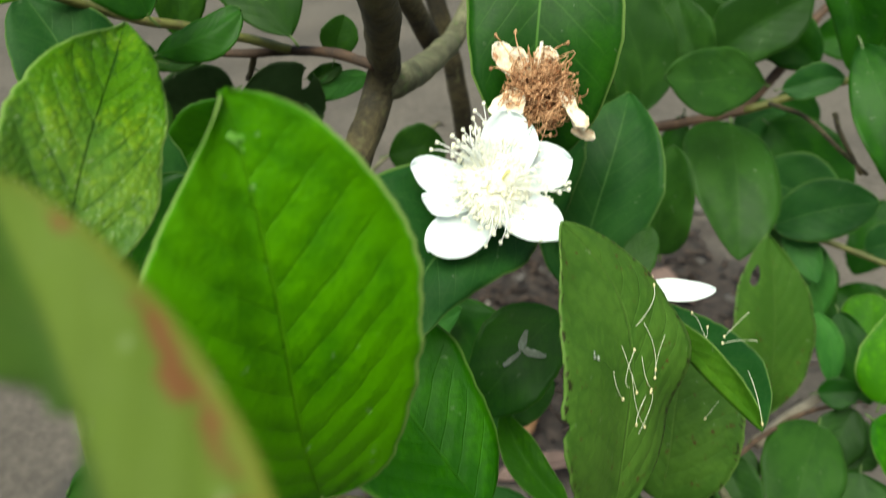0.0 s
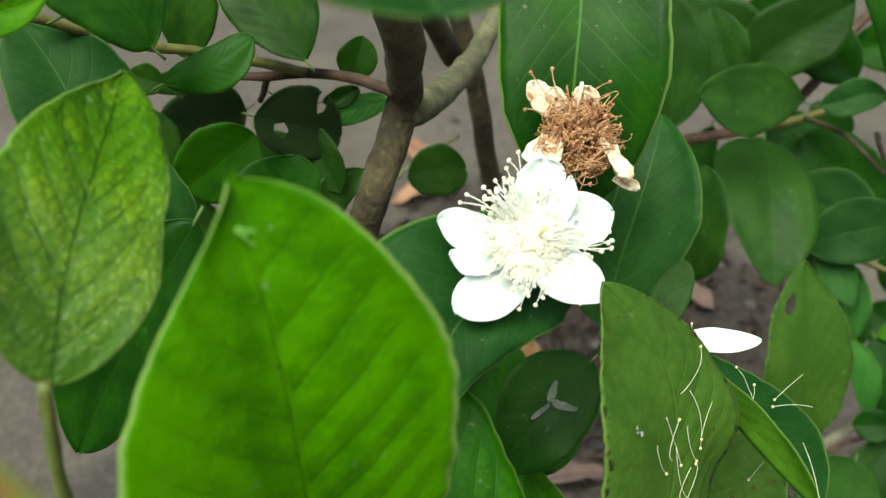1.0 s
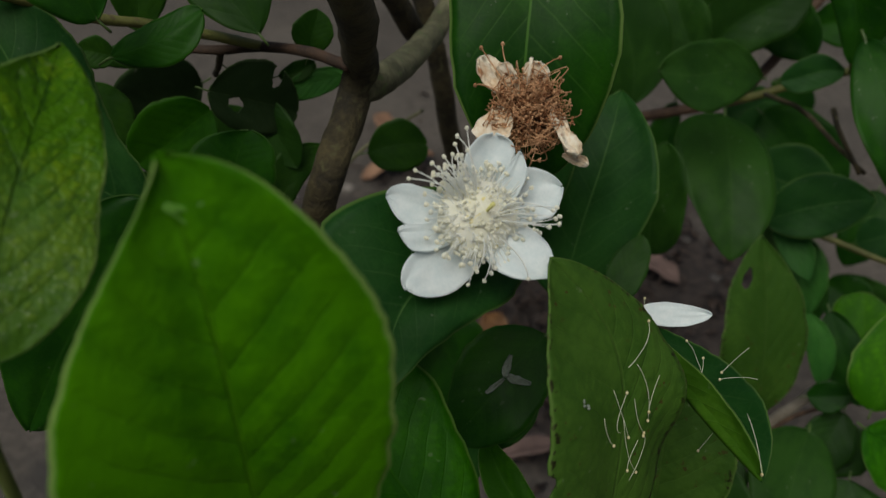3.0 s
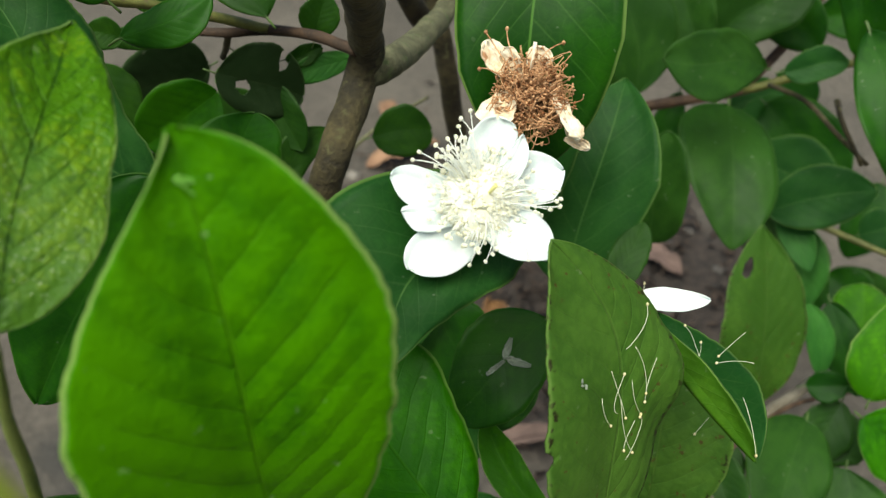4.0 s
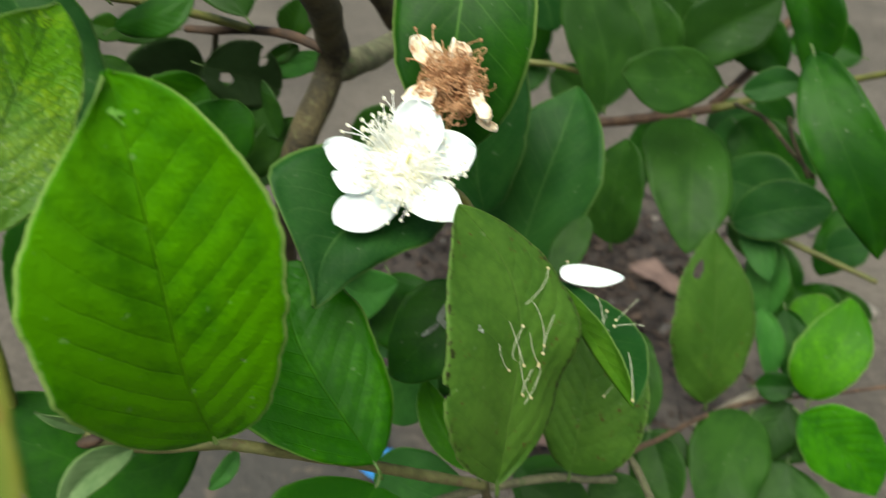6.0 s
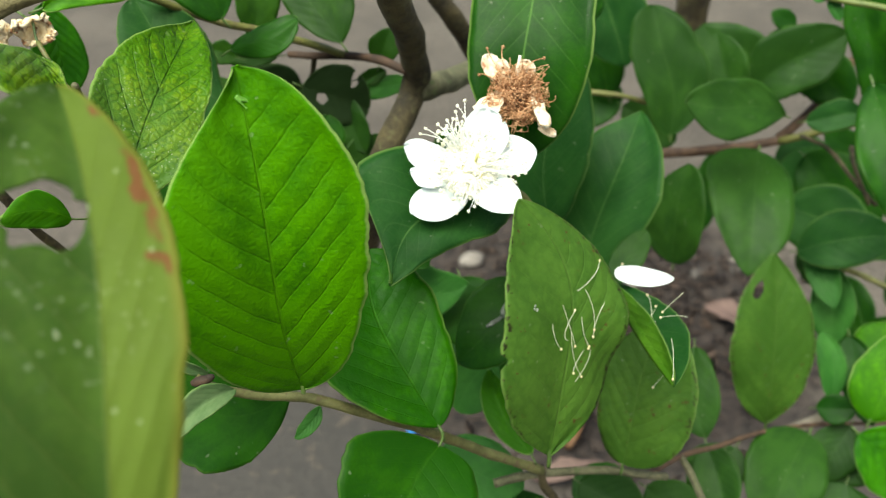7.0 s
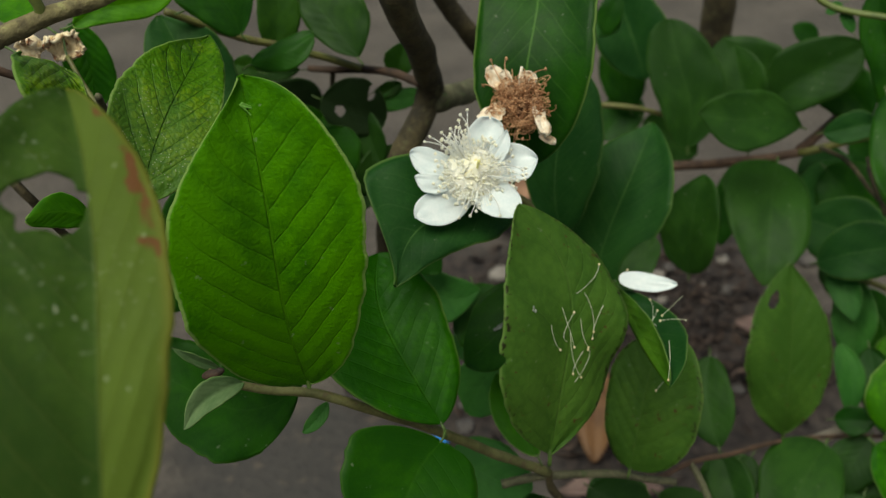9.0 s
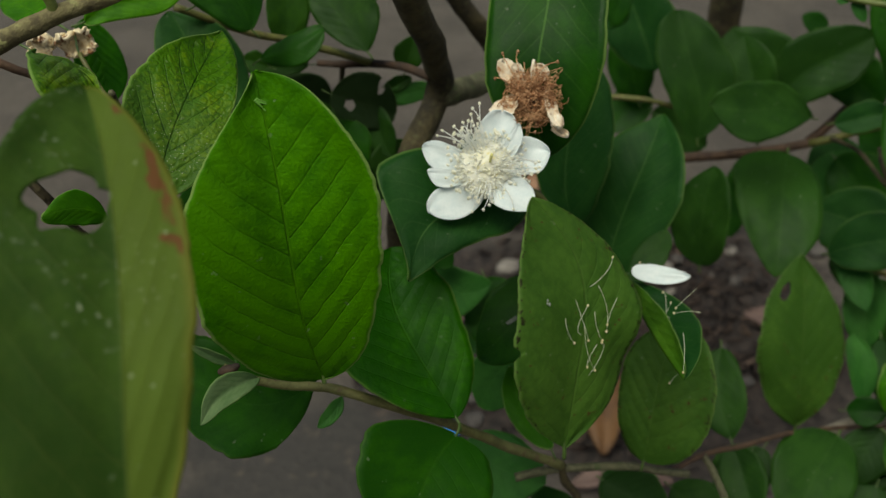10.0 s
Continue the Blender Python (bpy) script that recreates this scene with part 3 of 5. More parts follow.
def blade_mesh(name, at, upper, lower, nu, nv, holes=(), thick=0.00035):
    top, uvs, gone, keep = [], [], [], []
    for j in range(nv + 1):
        for i in range(2 * nu + 1):
            u, v = (i - nu) / nu, 0.5 - 0.5 * math.cos(math.pi * j / nv) * 0.999
            lost = False
            for hu, hv, ru, rv in holes:
                a, b = (u - hu) / ru, (v - hv) / rv
                turn = math.atan2(b, a)
                rim = 1 + 0.35 * noise.noise(Vector((2 * math.cos(turn), 2 * math.sin(turn), hu)))
                d = math.hypot(a, b) / rim
                if d < 1:
                    lost = True
                    u, v = hu + math.cos(turn) * rim * ru, hv + math.sin(turn) * rim * rv
            top.append(at(max(-1, min(1, u)), v))
            uvs.append((0.5 + 0.5 * u, v))
            gone.append(lost)
    cols = 2 * nu + 1
    for j in range(nv):
        for i in range(2 * nu):
            a = j * cols + i
            f = (a, a + 1, a + cols + 1, a + cols)
            if not all(gone[k] for k in f):
                keep.append(f)
    n = len(top)
    normal = [Vector((0, 0, 0)) for q in top]
    for a, b, c, d in keep:
        f = (top[c] - top[a]).cross(top[d] - top[b])
        for k in (a, b, c, d):
            normal[k] += f
    low = [q - (w.normalized() if w.length else Vector((0, 0, 1))) * thick for q, w in zip(top, normal)]
    faces = keep + [tuple(n + k for k in reversed(f)) for f in keep]
    slots = [0] * len(keep) + [1] * len(keep)
    edges = {}
    for f in keep:
        for a, b in zip(f, f[1:] + f[:1]):
            if (b, a) in edges:
                del edges[(b, a)]
            else:
                edges[(a, b)] = 1
    for a, b in edges:
        faces.append((b, a, n + a, n + b))
        slots.append(0)
    return mesh_of(name, top + low, faces, [upper, lower], slots, uvs + uvs)


def leaf(kind, base, tip, wl, wr, face, holes=(), fine=False, stalk=0.0035, **shape):
    """A blade with its midrib, hung under the shrub: base, tip, half widths, and the way its upper side faces."""
    global leaf_count
    leaf_count += 1
    length = (Vector(tip) - Vector(base)).length
    shape.setdefault("skew", 0.0 if "mr" in shape else 0.28 * math.sin(leaf_count * 12.9))
    shape.setdefault("wave", 0.020)
    shape.setdefault("fold", 8 + 5 * math.sin(leaf_count * 7.7))
    at = leaf_surface(length, wl, wr, crisp=fine, seed=leaf_count * 3.1, **shape)
    nu, nv = (12, 120) if fine or holes else (7, 30)
    ob = new("leaf", blade_mesh("leaf", at, UPPER[kind], UNDER.get(kind, PLAIN_UNDER), nu, nv, holes))
    ob.matrix_basis = leaf_frame(base, tip, face)
    under(ob, shrub)
    if stalk:
        thick = min(0.00055, 0.007 * length + 0.0001) * (0.4 if kind == "yellowing" else 1)
        line = [Vector((0, -stalk * (1 - k / 4), -0.25 * stalk * (1 - k / 4) ** 2)) for k in range(4)]
        line += [at(0, 0.02 + 0.93 * k / 16) - Vector((0, 0, 1.02 * thick * (1 - 0.85 * k / 16))) for k in range(17)]
        radii = [thick * (1.0 if k < 4 else 1 - 0.85 * (k - 4) / 16) for k in range(len(line))]
        child("midrib", mesh_of("midrib", *tube_data(line, radii, 6), [RIB_PALE if kind in ("young", "yellowing") else RIB]), ob)
        root = ob.matrix_basis @ line[0]
        near = min(wood, key=lambda q: (q - root).length)
        gap = (near - root).length
        away = ob.matrix_basis.to_3x3() @ Vector((0, -1, -0.2))
        if 0.001 < gap < 0.012 and (near - root).dot(away) > 0.8 * gap:
            back = ob.matrix_basis.inverted()
            path = [root, root + away * gap * 0.35, near.lerp(root, 0.25), near]
            child("petiole", mesh_of("petiole", *tube_data([back @ q for q in glide(path, 4)], [0.9 * thick] * 13, 6), [RIB]), ob)
    ob["span"] = length
    return ob, at


BRIGHT_LEAF = leaf("young", (-0.0203, 0.0893, 0.3763), (-0.0261, 0.0900, 0.4498), 0.0210, 0.0190, (0.3935, -0.9185, 0.0397), m=0.589, mr=0.606, pb=0.61, pbr=0.61, pt=1.21, ptr=0.46, bend=-0.008, sway=-0.009, bow=0.095, stalk=0.0015, wave=0.012, fold=18, fine=True)
STAMEN_LEAF = leaf("olive", (0.0353, 0.1085, 0.3438), (0.0226, 0.1318, 0.4038), 0.0229, 0.0168, (0.6330, -0.6674, 0.3923), m=0.495, mr=0.312, pb=0.94, pbr=0.91, pt=0.80, ptr=0.62, bend=0.116, sway=-0.037, bow=0.081, holes=((-1.0, 0.47, 0.09, 0.028),), fold=5, wave=0.022, fine=True)
leaf("yellowing", (-0.0079, -0.0009, 0.4165), (-0.0290, 0.0449, 0.4641), 0.0087, 0.0168, (-0.3963, 0.5674, -0.7218), m=0.605, mr=0.484, pb=0.99, pbr=0.60, pt=0.71, ptr=0.55, bend=-0.026, sway=0.010, bow=-0.109, fold=-14, wave=0.012, fine=True, holes=((0.33, 0.745, 0.33, 0.060),))
leaf("mottled", (-0.0510, 0.0879, 0.4222), (-0.0518, 0.1308, 0.4432), 0.0119, 0.0105, (0.5356, -0.3627, 0.7626), m=0.404, mr=0.304, pb=0.51, pbr=0.60, pt=1.32, ptr=0.81, bend=-0.027, sway=-0.009, bow=0.105, fold=10, wave=0.02, fine=True)
leaf("blue", (-0.0632, 0.1690, 0.3884), (-0.0946, 0.1850, 0.4306), 0.0133, 0.0143, (0.4139, -0.7061, 0.5746), m=0.496, mr=0.604, pb=0.50, pbr=0.42, pt=0.45, ptr=0.95, bend=-0.076, sway=-0.040, bow=0.036, fold=8, fine=True)
leaf("mature", (-0.0529, 0.149, 0.4042), (-0.08, 0.1306, 0.3595), 0.0095, 0.0136, (0.1535, -0.9433, 0.2944), bow=0.03, fold=6, fine=True, bend=0.017)
leaf("blue", (0.0173, 0.1541, 0.3964), (-0.0060, 0.1170, 0.3862), 0.0118, 0.0208, (0.3777, -0.4594, 0.8040), m=0.450, mr=0.644, pb=0.53, pbr=0.46, pt=0.90, ptr=2.33, bend=0.117, sway=-0.051, bow=0.078, fold=6, wave=0.03)
leaf("fresh", (0.0083, 0.1025, 0.3557), (-0.0152, 0.1351, 0.3837), 0.0206, 0.0158, (0.3346, -0.4644, 0.8200), m=0.509, mr=0.563, pb=0.69, pbr=0.71, pt=0.57, ptr=0.63, bend=-0.108, sway=0.019, bow=0.035, fold=12, wave=0.012)
leaf("broad", (0.0172, 0.2010, 0.4516), (0.0227, 0.1616, 0.4002), 0.0182, 0.0164, (-0.0910, -0.7947, 0.6002), m=0.603, mr=0.327, pb=0.59, pbr=0.59, pt=0.59, ptr=0.53, bend=-0.024, sway=-0.029, bow=0.157, fold=8)
leaf("mature", (-0.0272, 0.0997, 0.3646), (-0.0610, 0.0863, 0.3800), 0.0128, 0.0118, (0.5165, -0.5724, 0.6369), m=0.414, mr=0.441, pb=0.34, pbr=0.45, pt=0.65, ptr=0.35, bend=-0.180, sway=-0.035, bow=0.071, fold=6, fine=True)
leaf("deep", (0.0092, 0.0969, 0.3552), (0.0028, 0.0695, 0.3422), 0.0157, 0.0188, (0.4757, -0.4652, 0.7465), m=0.400, mr=0.365, pb=0.40, pbr=0.51, pt=0.80, ptr=0.55, bend=0.118, sway=0.004, bow=0.057, fold=10)
leaf("blue", (0.0435, 0.2136, 0.3232), (0.0609, 0.2497, 0.3777), 0.0206, 0.0187, (-0.3701, -0.7162, 0.5916), m=0.537, mr=0.534, pb=0.55, pbr=0.51, pt=1.09, ptr=0.82, bend=0.021, sway=-0.008, bow=0.106, fold=6)
leaf("blue", (0.0311, 0.2126, 0.3481), (0.0301, 0.2323, 0.4039), 0.0109, 0.0153, (0.0011, -0.9428, 0.3334), m=0.500, mr=0.518, pb=0.55, pbr=0.57, pt=0.88, ptr=0.52, bend=-0.056, sway=-0.015, bow=0.051, fold=6)
leaf("dull", (0.0848, 0.2625, 0.3036), (0.0859, 0.2748, 0.3451), 0.0137, 0.0132, (-0.4684, -0.8437, 0.2623), m=0.486, mr=0.487, pb=0.55, pbr=0.50, pt=0.90, ptr=0.50, bend=-0.033, sway=0.004, bow=0.046)
FOLDED_LEAF = leaf("blue", (0.0501, 0.1697, 0.3577), (0.0626, 0.1119, 0.3682), 0.0118, 0.0062, (-0.5894, 0.0204, 0.8076), bow=0.02, foldr=150, m=0.68, fold=-6, pb=1.3, pt=0.7, wave=0.012, fine=True, bend=0.02)
leaf("olive", (0.0600, 0.1462, 0.3030), (0.0676, 0.1694, 0.3424), 0.0120, 0.0183, (-0.2886, -0.7992, 0.5273), m=0.617, mr=0.502, pb=0.38, pbr=0.45, pt=0.73, ptr=0.52, bend=-0.014, sway=0.010, bow=0.097, fold=6)
leaf("dull", (0.1245, 0.3226, 0.3306), (0.1167, 0.2632, 0.3003), 0.0167, 0.0216, (-0.0569, -0.4477, 0.8924), m=0.605, mr=0.299, pb=0.62, pbr=0.52, pt=0.79, ptr=0.76, bend=0.023, sway=0.003, bow=0.136, fold=8)
leaf("olive", (0.1309, 0.2341, 0.2441), (0.1240, 0.2601, 0.3149), 0.0203, 0.0168, (0.2313, -0.9058, 0.3550), m=0.501, mr=0.488, pb=0.74, pbr=0.71, pt=0.74, ptr=1.10, bend=-0.011, sway=-0.004, bow=0.074, fold=6, holes=((-0.56, 0.81, 0.14, 0.045),))
leaf("sprout", (0.1640, 0.2200, 0.2651), (0.1792, 0.2461, 0.2957), 0.0148, 0.0115, (-0.2573, -0.6690, 0.6973), m=0.390, mr=0.446, pb=0.47, pbr=0.55, pt=0.93, ptr=0.70, bend=0.046, sway=-0.019, bow=0.108, fold=6)
leaf("sprout", (0.1809, 0.2650, 0.2463), (0.1871, 0.2823, 0.2684), 0.0128, 0.0125, (-0.4491, -0.6383, 0.6252), m=0.614, mr=0.585, pb=0.52, pbr=0.55, pt=0.62, ptr=0.65, bend=0.070, sway=0.024, bow=0.030, fold=6)
leaf("fresh", (0.1569, 0.2100, 0.2666), (0.1900, 0.1965, 0.2384), 0.0154, 0.0150, (0.1752, -0.7922, 0.5845), m=0.435, mr=0.418, pb=0.59, pbr=0.69, pt=0.60, ptr=1.02, bend=-0.079, sway=0.017, bow=0.020, fold=6)
leaf("pale", (0.1576, 0.2431, 0.2540), (0.1527, 0.2599, 0.2769), 0.0066, 0.0053, (-0.0591, -0.8109, 0.5822), m=0.556, mr=0.528, pb=0.52, pbr=0.53, pt=0.44, ptr=0.81, bend=0.063, sway=0.004, bow=0.041, fold=10)
leaf("dull", (0.1419, 0.2165, 0.2574), (0.1214, 0.1770, 0.2399), 0.0148, 0.0171, (0.0984, -0.4452, 0.8900), m=0.454, mr=0.410, pb=0.53, pbr=0.54, pt=0.51, ptr=0.80, bend=0.045, sway=-0.001, bow=0.055, fold=6)
leaf("pale", (0.016, 0.1633, 0.3265), (0.0063, 0.1541, 0.3107), 0.0090, 0.0093, (-0.0186, -0.8604, 0.5093), fold=4, bend=0.061)
leaf("sprout", (0.031, 0.1338, 0.3166), (0.0161, 0.1549, 0.3291), 0.0054, 0.0049, (-0.0775, -0.5488, 0.8323), fold=15, bend=-0.079)
DARK_LEAF = leaf("mature", (0.0296, 0.1622, 0.3567), (0.0070, 0.1449, 0.3397), 0.0110, 0.0116, (-0.0934, -0.6349, 0.7669), m=0.479, mr=0.435, pb=0.55, pbr=0.56, pt=0.52, ptr=0.86, bend=0.001, sway=0.014, bow=0.101, fold=6)
leaf("mature", (0.0118, 0.1645, 0.3141), (0.0322, 0.1719, 0.3225), 0.0058, 0.0060, (-0.0753, -0.652, 0.7544), fold=6, bend=0.024)
leaf("pale", (-0.0013, 0.1827, 0.3099), (0.0094, 0.1973, 0.3241), 0.0081, 0.0082, (0.0013, -0.7, 0.7142), fold=6, bend=0.02)
leaf("pale", (-0.0151, 0.1847, 0.3441), (0.0053, 0.185, 0.3391), 0.0080, 0.0093, (0.1499, -0.8015, 0.5789), fold=6, bend=0.271)
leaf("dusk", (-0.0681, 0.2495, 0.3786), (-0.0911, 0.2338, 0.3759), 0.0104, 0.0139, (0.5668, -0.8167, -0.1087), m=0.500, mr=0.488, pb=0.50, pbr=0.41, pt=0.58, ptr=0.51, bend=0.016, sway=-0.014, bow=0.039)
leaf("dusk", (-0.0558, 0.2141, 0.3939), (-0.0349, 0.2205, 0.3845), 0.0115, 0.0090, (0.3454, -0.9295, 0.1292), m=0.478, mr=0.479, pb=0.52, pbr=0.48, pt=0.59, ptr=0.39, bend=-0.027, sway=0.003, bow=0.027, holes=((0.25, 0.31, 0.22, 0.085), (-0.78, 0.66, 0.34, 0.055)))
leaf("deep", (-0.0592, 0.2237, 0.3832), (-0.0792, 0.2149, 0.3707), 0.0116, 0.0113, (0.2361, -0.9301, 0.2814), m=0.511, mr=0.493, pb=0.52, pbr=0.49, pt=0.63, ptr=0.38, bend=-0.003, sway=0.008, bow=0.030)
leaf("mature", (-0.0481, 0.1909, 0.3736), (-0.0430, 0.1975, 0.3917), 0.0112, 0.0100, (0.1296, -0.9429, 0.3067), m=0.557, mr=0.504, pb=0.50, pbr=0.50, pt=0.62, ptr=0.40, bend=-0.064, sway=0.012, bow=0.030, fold=8)
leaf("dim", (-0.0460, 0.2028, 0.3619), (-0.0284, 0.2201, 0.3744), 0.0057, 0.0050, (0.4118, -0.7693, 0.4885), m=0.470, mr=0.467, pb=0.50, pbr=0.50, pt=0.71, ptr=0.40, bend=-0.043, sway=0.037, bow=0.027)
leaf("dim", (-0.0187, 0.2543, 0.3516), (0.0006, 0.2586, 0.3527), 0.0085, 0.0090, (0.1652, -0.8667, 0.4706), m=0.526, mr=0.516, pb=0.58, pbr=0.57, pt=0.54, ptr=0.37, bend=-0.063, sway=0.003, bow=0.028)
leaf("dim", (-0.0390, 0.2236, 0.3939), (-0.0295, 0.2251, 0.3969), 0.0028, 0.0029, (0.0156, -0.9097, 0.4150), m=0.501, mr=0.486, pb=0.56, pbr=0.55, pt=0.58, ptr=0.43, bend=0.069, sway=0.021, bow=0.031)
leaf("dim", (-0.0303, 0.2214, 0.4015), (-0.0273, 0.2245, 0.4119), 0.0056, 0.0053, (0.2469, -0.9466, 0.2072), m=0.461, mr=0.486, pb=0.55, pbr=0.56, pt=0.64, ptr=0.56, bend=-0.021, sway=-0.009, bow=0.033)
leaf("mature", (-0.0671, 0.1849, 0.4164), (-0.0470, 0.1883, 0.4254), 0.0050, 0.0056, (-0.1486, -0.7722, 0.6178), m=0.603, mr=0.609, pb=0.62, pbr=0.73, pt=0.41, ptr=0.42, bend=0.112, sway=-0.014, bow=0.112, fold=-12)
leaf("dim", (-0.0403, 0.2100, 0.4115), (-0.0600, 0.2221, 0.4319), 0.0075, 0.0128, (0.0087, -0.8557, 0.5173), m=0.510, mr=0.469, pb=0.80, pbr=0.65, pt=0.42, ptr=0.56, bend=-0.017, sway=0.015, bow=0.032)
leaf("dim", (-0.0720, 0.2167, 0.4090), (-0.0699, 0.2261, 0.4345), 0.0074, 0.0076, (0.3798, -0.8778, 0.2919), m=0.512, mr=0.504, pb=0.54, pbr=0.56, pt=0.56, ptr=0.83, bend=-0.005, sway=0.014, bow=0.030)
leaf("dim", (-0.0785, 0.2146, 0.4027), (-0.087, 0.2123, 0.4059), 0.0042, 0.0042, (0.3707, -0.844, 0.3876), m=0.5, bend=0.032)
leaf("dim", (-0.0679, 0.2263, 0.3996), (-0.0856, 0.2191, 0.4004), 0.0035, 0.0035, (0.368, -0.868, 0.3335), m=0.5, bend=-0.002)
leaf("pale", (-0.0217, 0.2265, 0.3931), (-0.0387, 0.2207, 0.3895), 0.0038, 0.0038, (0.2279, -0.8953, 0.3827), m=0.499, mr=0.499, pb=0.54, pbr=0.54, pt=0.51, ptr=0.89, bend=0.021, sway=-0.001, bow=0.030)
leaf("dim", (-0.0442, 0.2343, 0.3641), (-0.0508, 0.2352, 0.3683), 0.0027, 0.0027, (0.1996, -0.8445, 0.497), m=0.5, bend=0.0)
leaf("dull", (-0.0453, 0.2211, 0.3883), (-0.0348, 0.2125, 0.3716), 0.0065, 0.0065, (-0.25, -0.85, 0.45))
leaf("sprout", (-0.0957, 0.1435, 0.4399), (-0.0740, 0.1590, 0.4447), 0.0049, 0.0046, (0.4991, -0.7996, 0.3341), m=0.500, mr=0.530, pb=0.55, pbr=0.54, pt=0.63, ptr=0.78, bend=-0.046, sway=-0.030, bow=0.028)
leaf("mature", (-0.0625, 0.1711, 0.4305), (-0.0798, 0.1700, 0.4514), 0.0090, 0.0102, (0.4210, -0.8547, 0.3037), m=0.533, mr=0.490, pb=0.57, pbr=0.57, pt=0.68, ptr=0.71, bend=0.084, sway=0.033, bow=0.030)
leaf("fresh", (-0.1070, 0.1602, 0.4354), (-0.1034, 0.1517, 0.4110), 0.0068, 0.0066, (0.5656, -0.7486, 0.3460), m=0.529, mr=0.500, pb=0.54, pbr=0.55, pt=0.76, ptr=0.64, bend=-0.079, sway=0.019, bow=0.029)
leaf("sprout", (-0.0774, 0.1702, 0.4371), (-0.062, 0.1847, 0.4419), 0.0056, 0.0059, (0.5669, -0.7312, 0.3795), m=0.5, bend=0.056)
leaf("blue", (-0.0070, 0.0927, 0.4849), (-0.0044, 0.0813, 0.4697), 0.0117, 0.0143, (0.2877, -0.7413, 0.6064), m=0.678, mr=0.636, pb=0.55, pbr=0.55, pt=0.49, ptr=0.40, bend=0.092, sway=-0.018, bow=0.005)
leaf("dull", (0.1255, 0.3002, 0.3579), (0.0812, 0.2829, 0.3684), 0.0139, 0.0121, (0.4120, -0.7231, 0.5545), m=0.604, mr=0.613, pb=0.99, pbr=0.79, pt=0.84, ptr=0.56, bend=0.010, sway=0.030, bow=0.062)
leaf("mature", (0.1552, 0.4276, 0.3577), (0.1413, 0.4282, 0.3626), 0.0056, 0.0056, (-0.25, -0.85, 0.45))
leaf("mature", (0.1485, 0.3220, 0.4121), (0.1591, 0.3032, 0.3628), 0.0140, 0.0082, (-0.5372, -0.8201, 0.1971), m=0.547, mr=0.385, pb=0.55, pbr=0.51, pt=0.68, ptr=0.62, bend=-0.027, sway=0.025, bow=0.028, fold=10)
leaf("blue", (0.1387, 0.3130, 0.3507), (0.1603, 0.3082, 0.3576), 0.0073, 0.0068, (-0.3320, -0.8205, 0.4654), m=0.524, mr=0.482, pb=0.61, pbr=0.55, pt=0.83, ptr=0.58, bend=-0.034, sway=0.024, bow=0.031)
leaf("mature", (0.1506, 0.2848, 0.3803), (0.1797, 0.2413, 0.3185), 0.0145, 0.0119, (-0.2814, -0.8421, 0.4601), m=0.480, mr=0.436, pb=0.55, pbr=0.59, pt=0.79, ptr=0.89, bend=0.016, sway=0.015, bow=0.158, fold=8)
leaf("mature", (0.1568, 0.3607, 0.3116), (0.191, 0.3309, 0.2907), 0.0175, 0.0180, (-0.4044, -0.7886, 0.4632), bend=0.038)
leaf("blue", (0.1495, 0.3102, 0.2856), (0.1875, 0.301, 0.3033), 0.0138, 0.0133, (-0.4215, -0.7457, 0.5159), bend=-0.049)
leaf("pale", (0.1443, 0.3643, 0.3593), (0.1208, 0.3659, 0.3424), 0.0092, 0.0092, (-0.3207, -0.8754, 0.3616), bend=-0.003)
leaf("dull", (0.1125, 0.3377, 0.3497), (0.1011, 0.3516, 0.3755), 0.0116, 0.0113, (-0.277, -0.8912, 0.3592), bend=-0.049)
leaf("mature", (0.1676, 0.3484, 0.346), (0.1369, 0.3693, 0.3649), 0.0125, 0.0128, (-0.3702, -0.8603, 0.3504), bend=0.033)
leaf("dull", (0.0822, 0.3151, 0.3387), (0.0687, 0.3368, 0.3913), 0.0148, 0.0170, (-0.0092, -0.9254, 0.3789), m=0.517, mr=0.524, pb=0.55, pbr=0.55, pt=0.38, ptr=0.60, bend=0.045, sway=0.025, bow=0.030, fold=10)
leaf("dull", (0.1306, 0.3708, 0.3330), (0.1000, 0.3881, 0.3676), 0.0226, 0.0214, (-0.1747, -0.9337, 0.3124), m=0.480, mr=0.469, pb=0.55, pbr=0.55, pt=0.51, ptr=0.89, bend=0.001, sway=0.007, bow=0.030)
leaf("dull", (0.1212, 0.3467, 0.3473), (0.1572, 0.3479, 0.3795), 0.0165, 0.0159, (-0.2608, -0.9089, 0.3254), m=0.456, mr=0.489, pb=0.55, pbr=0.55, pt=0.59, ptr=0.86, bend=-0.064, sway=-0.025, bow=0.029)
leaf("blue", (0.0431, 0.3888, 0.3887), (0.0630, 0.3751, 0.3477), 0.0184, 0.0182, (-0.0359, -0.9526, 0.3021), m=0.480, mr=0.481, pb=0.55, pbr=0.55, pt=0.58, ptr=0.82, bend=-0.028, sway=-0.001, bow=0.030)
leaf("mature", (0.0631, 0.4120, 0.3240), (0.0430, 0.3950, 0.3040), 0.0121, 0.0121, (-0.25, -0.85, 0.45))
leaf("blue", (0.1481, 0.3457, 0.2896), (0.1883, 0.3272, 0.2813), 0.0184, 0.0180, (-0.285, -0.833, 0.4741), bend=-0.046)
leaf("dull", (0.0947, 0.2344, 0.2822), (0.0998, 0.2073, 0.2580), 0.0106, 0.0115, (-0.1845, -0.6745, 0.7149), m=0.490, mr=0.480, pb=0.58, pbr=0.55, pt=0.81, ptr=0.63, bend=0.083, sway=0.010, bow=0.031)
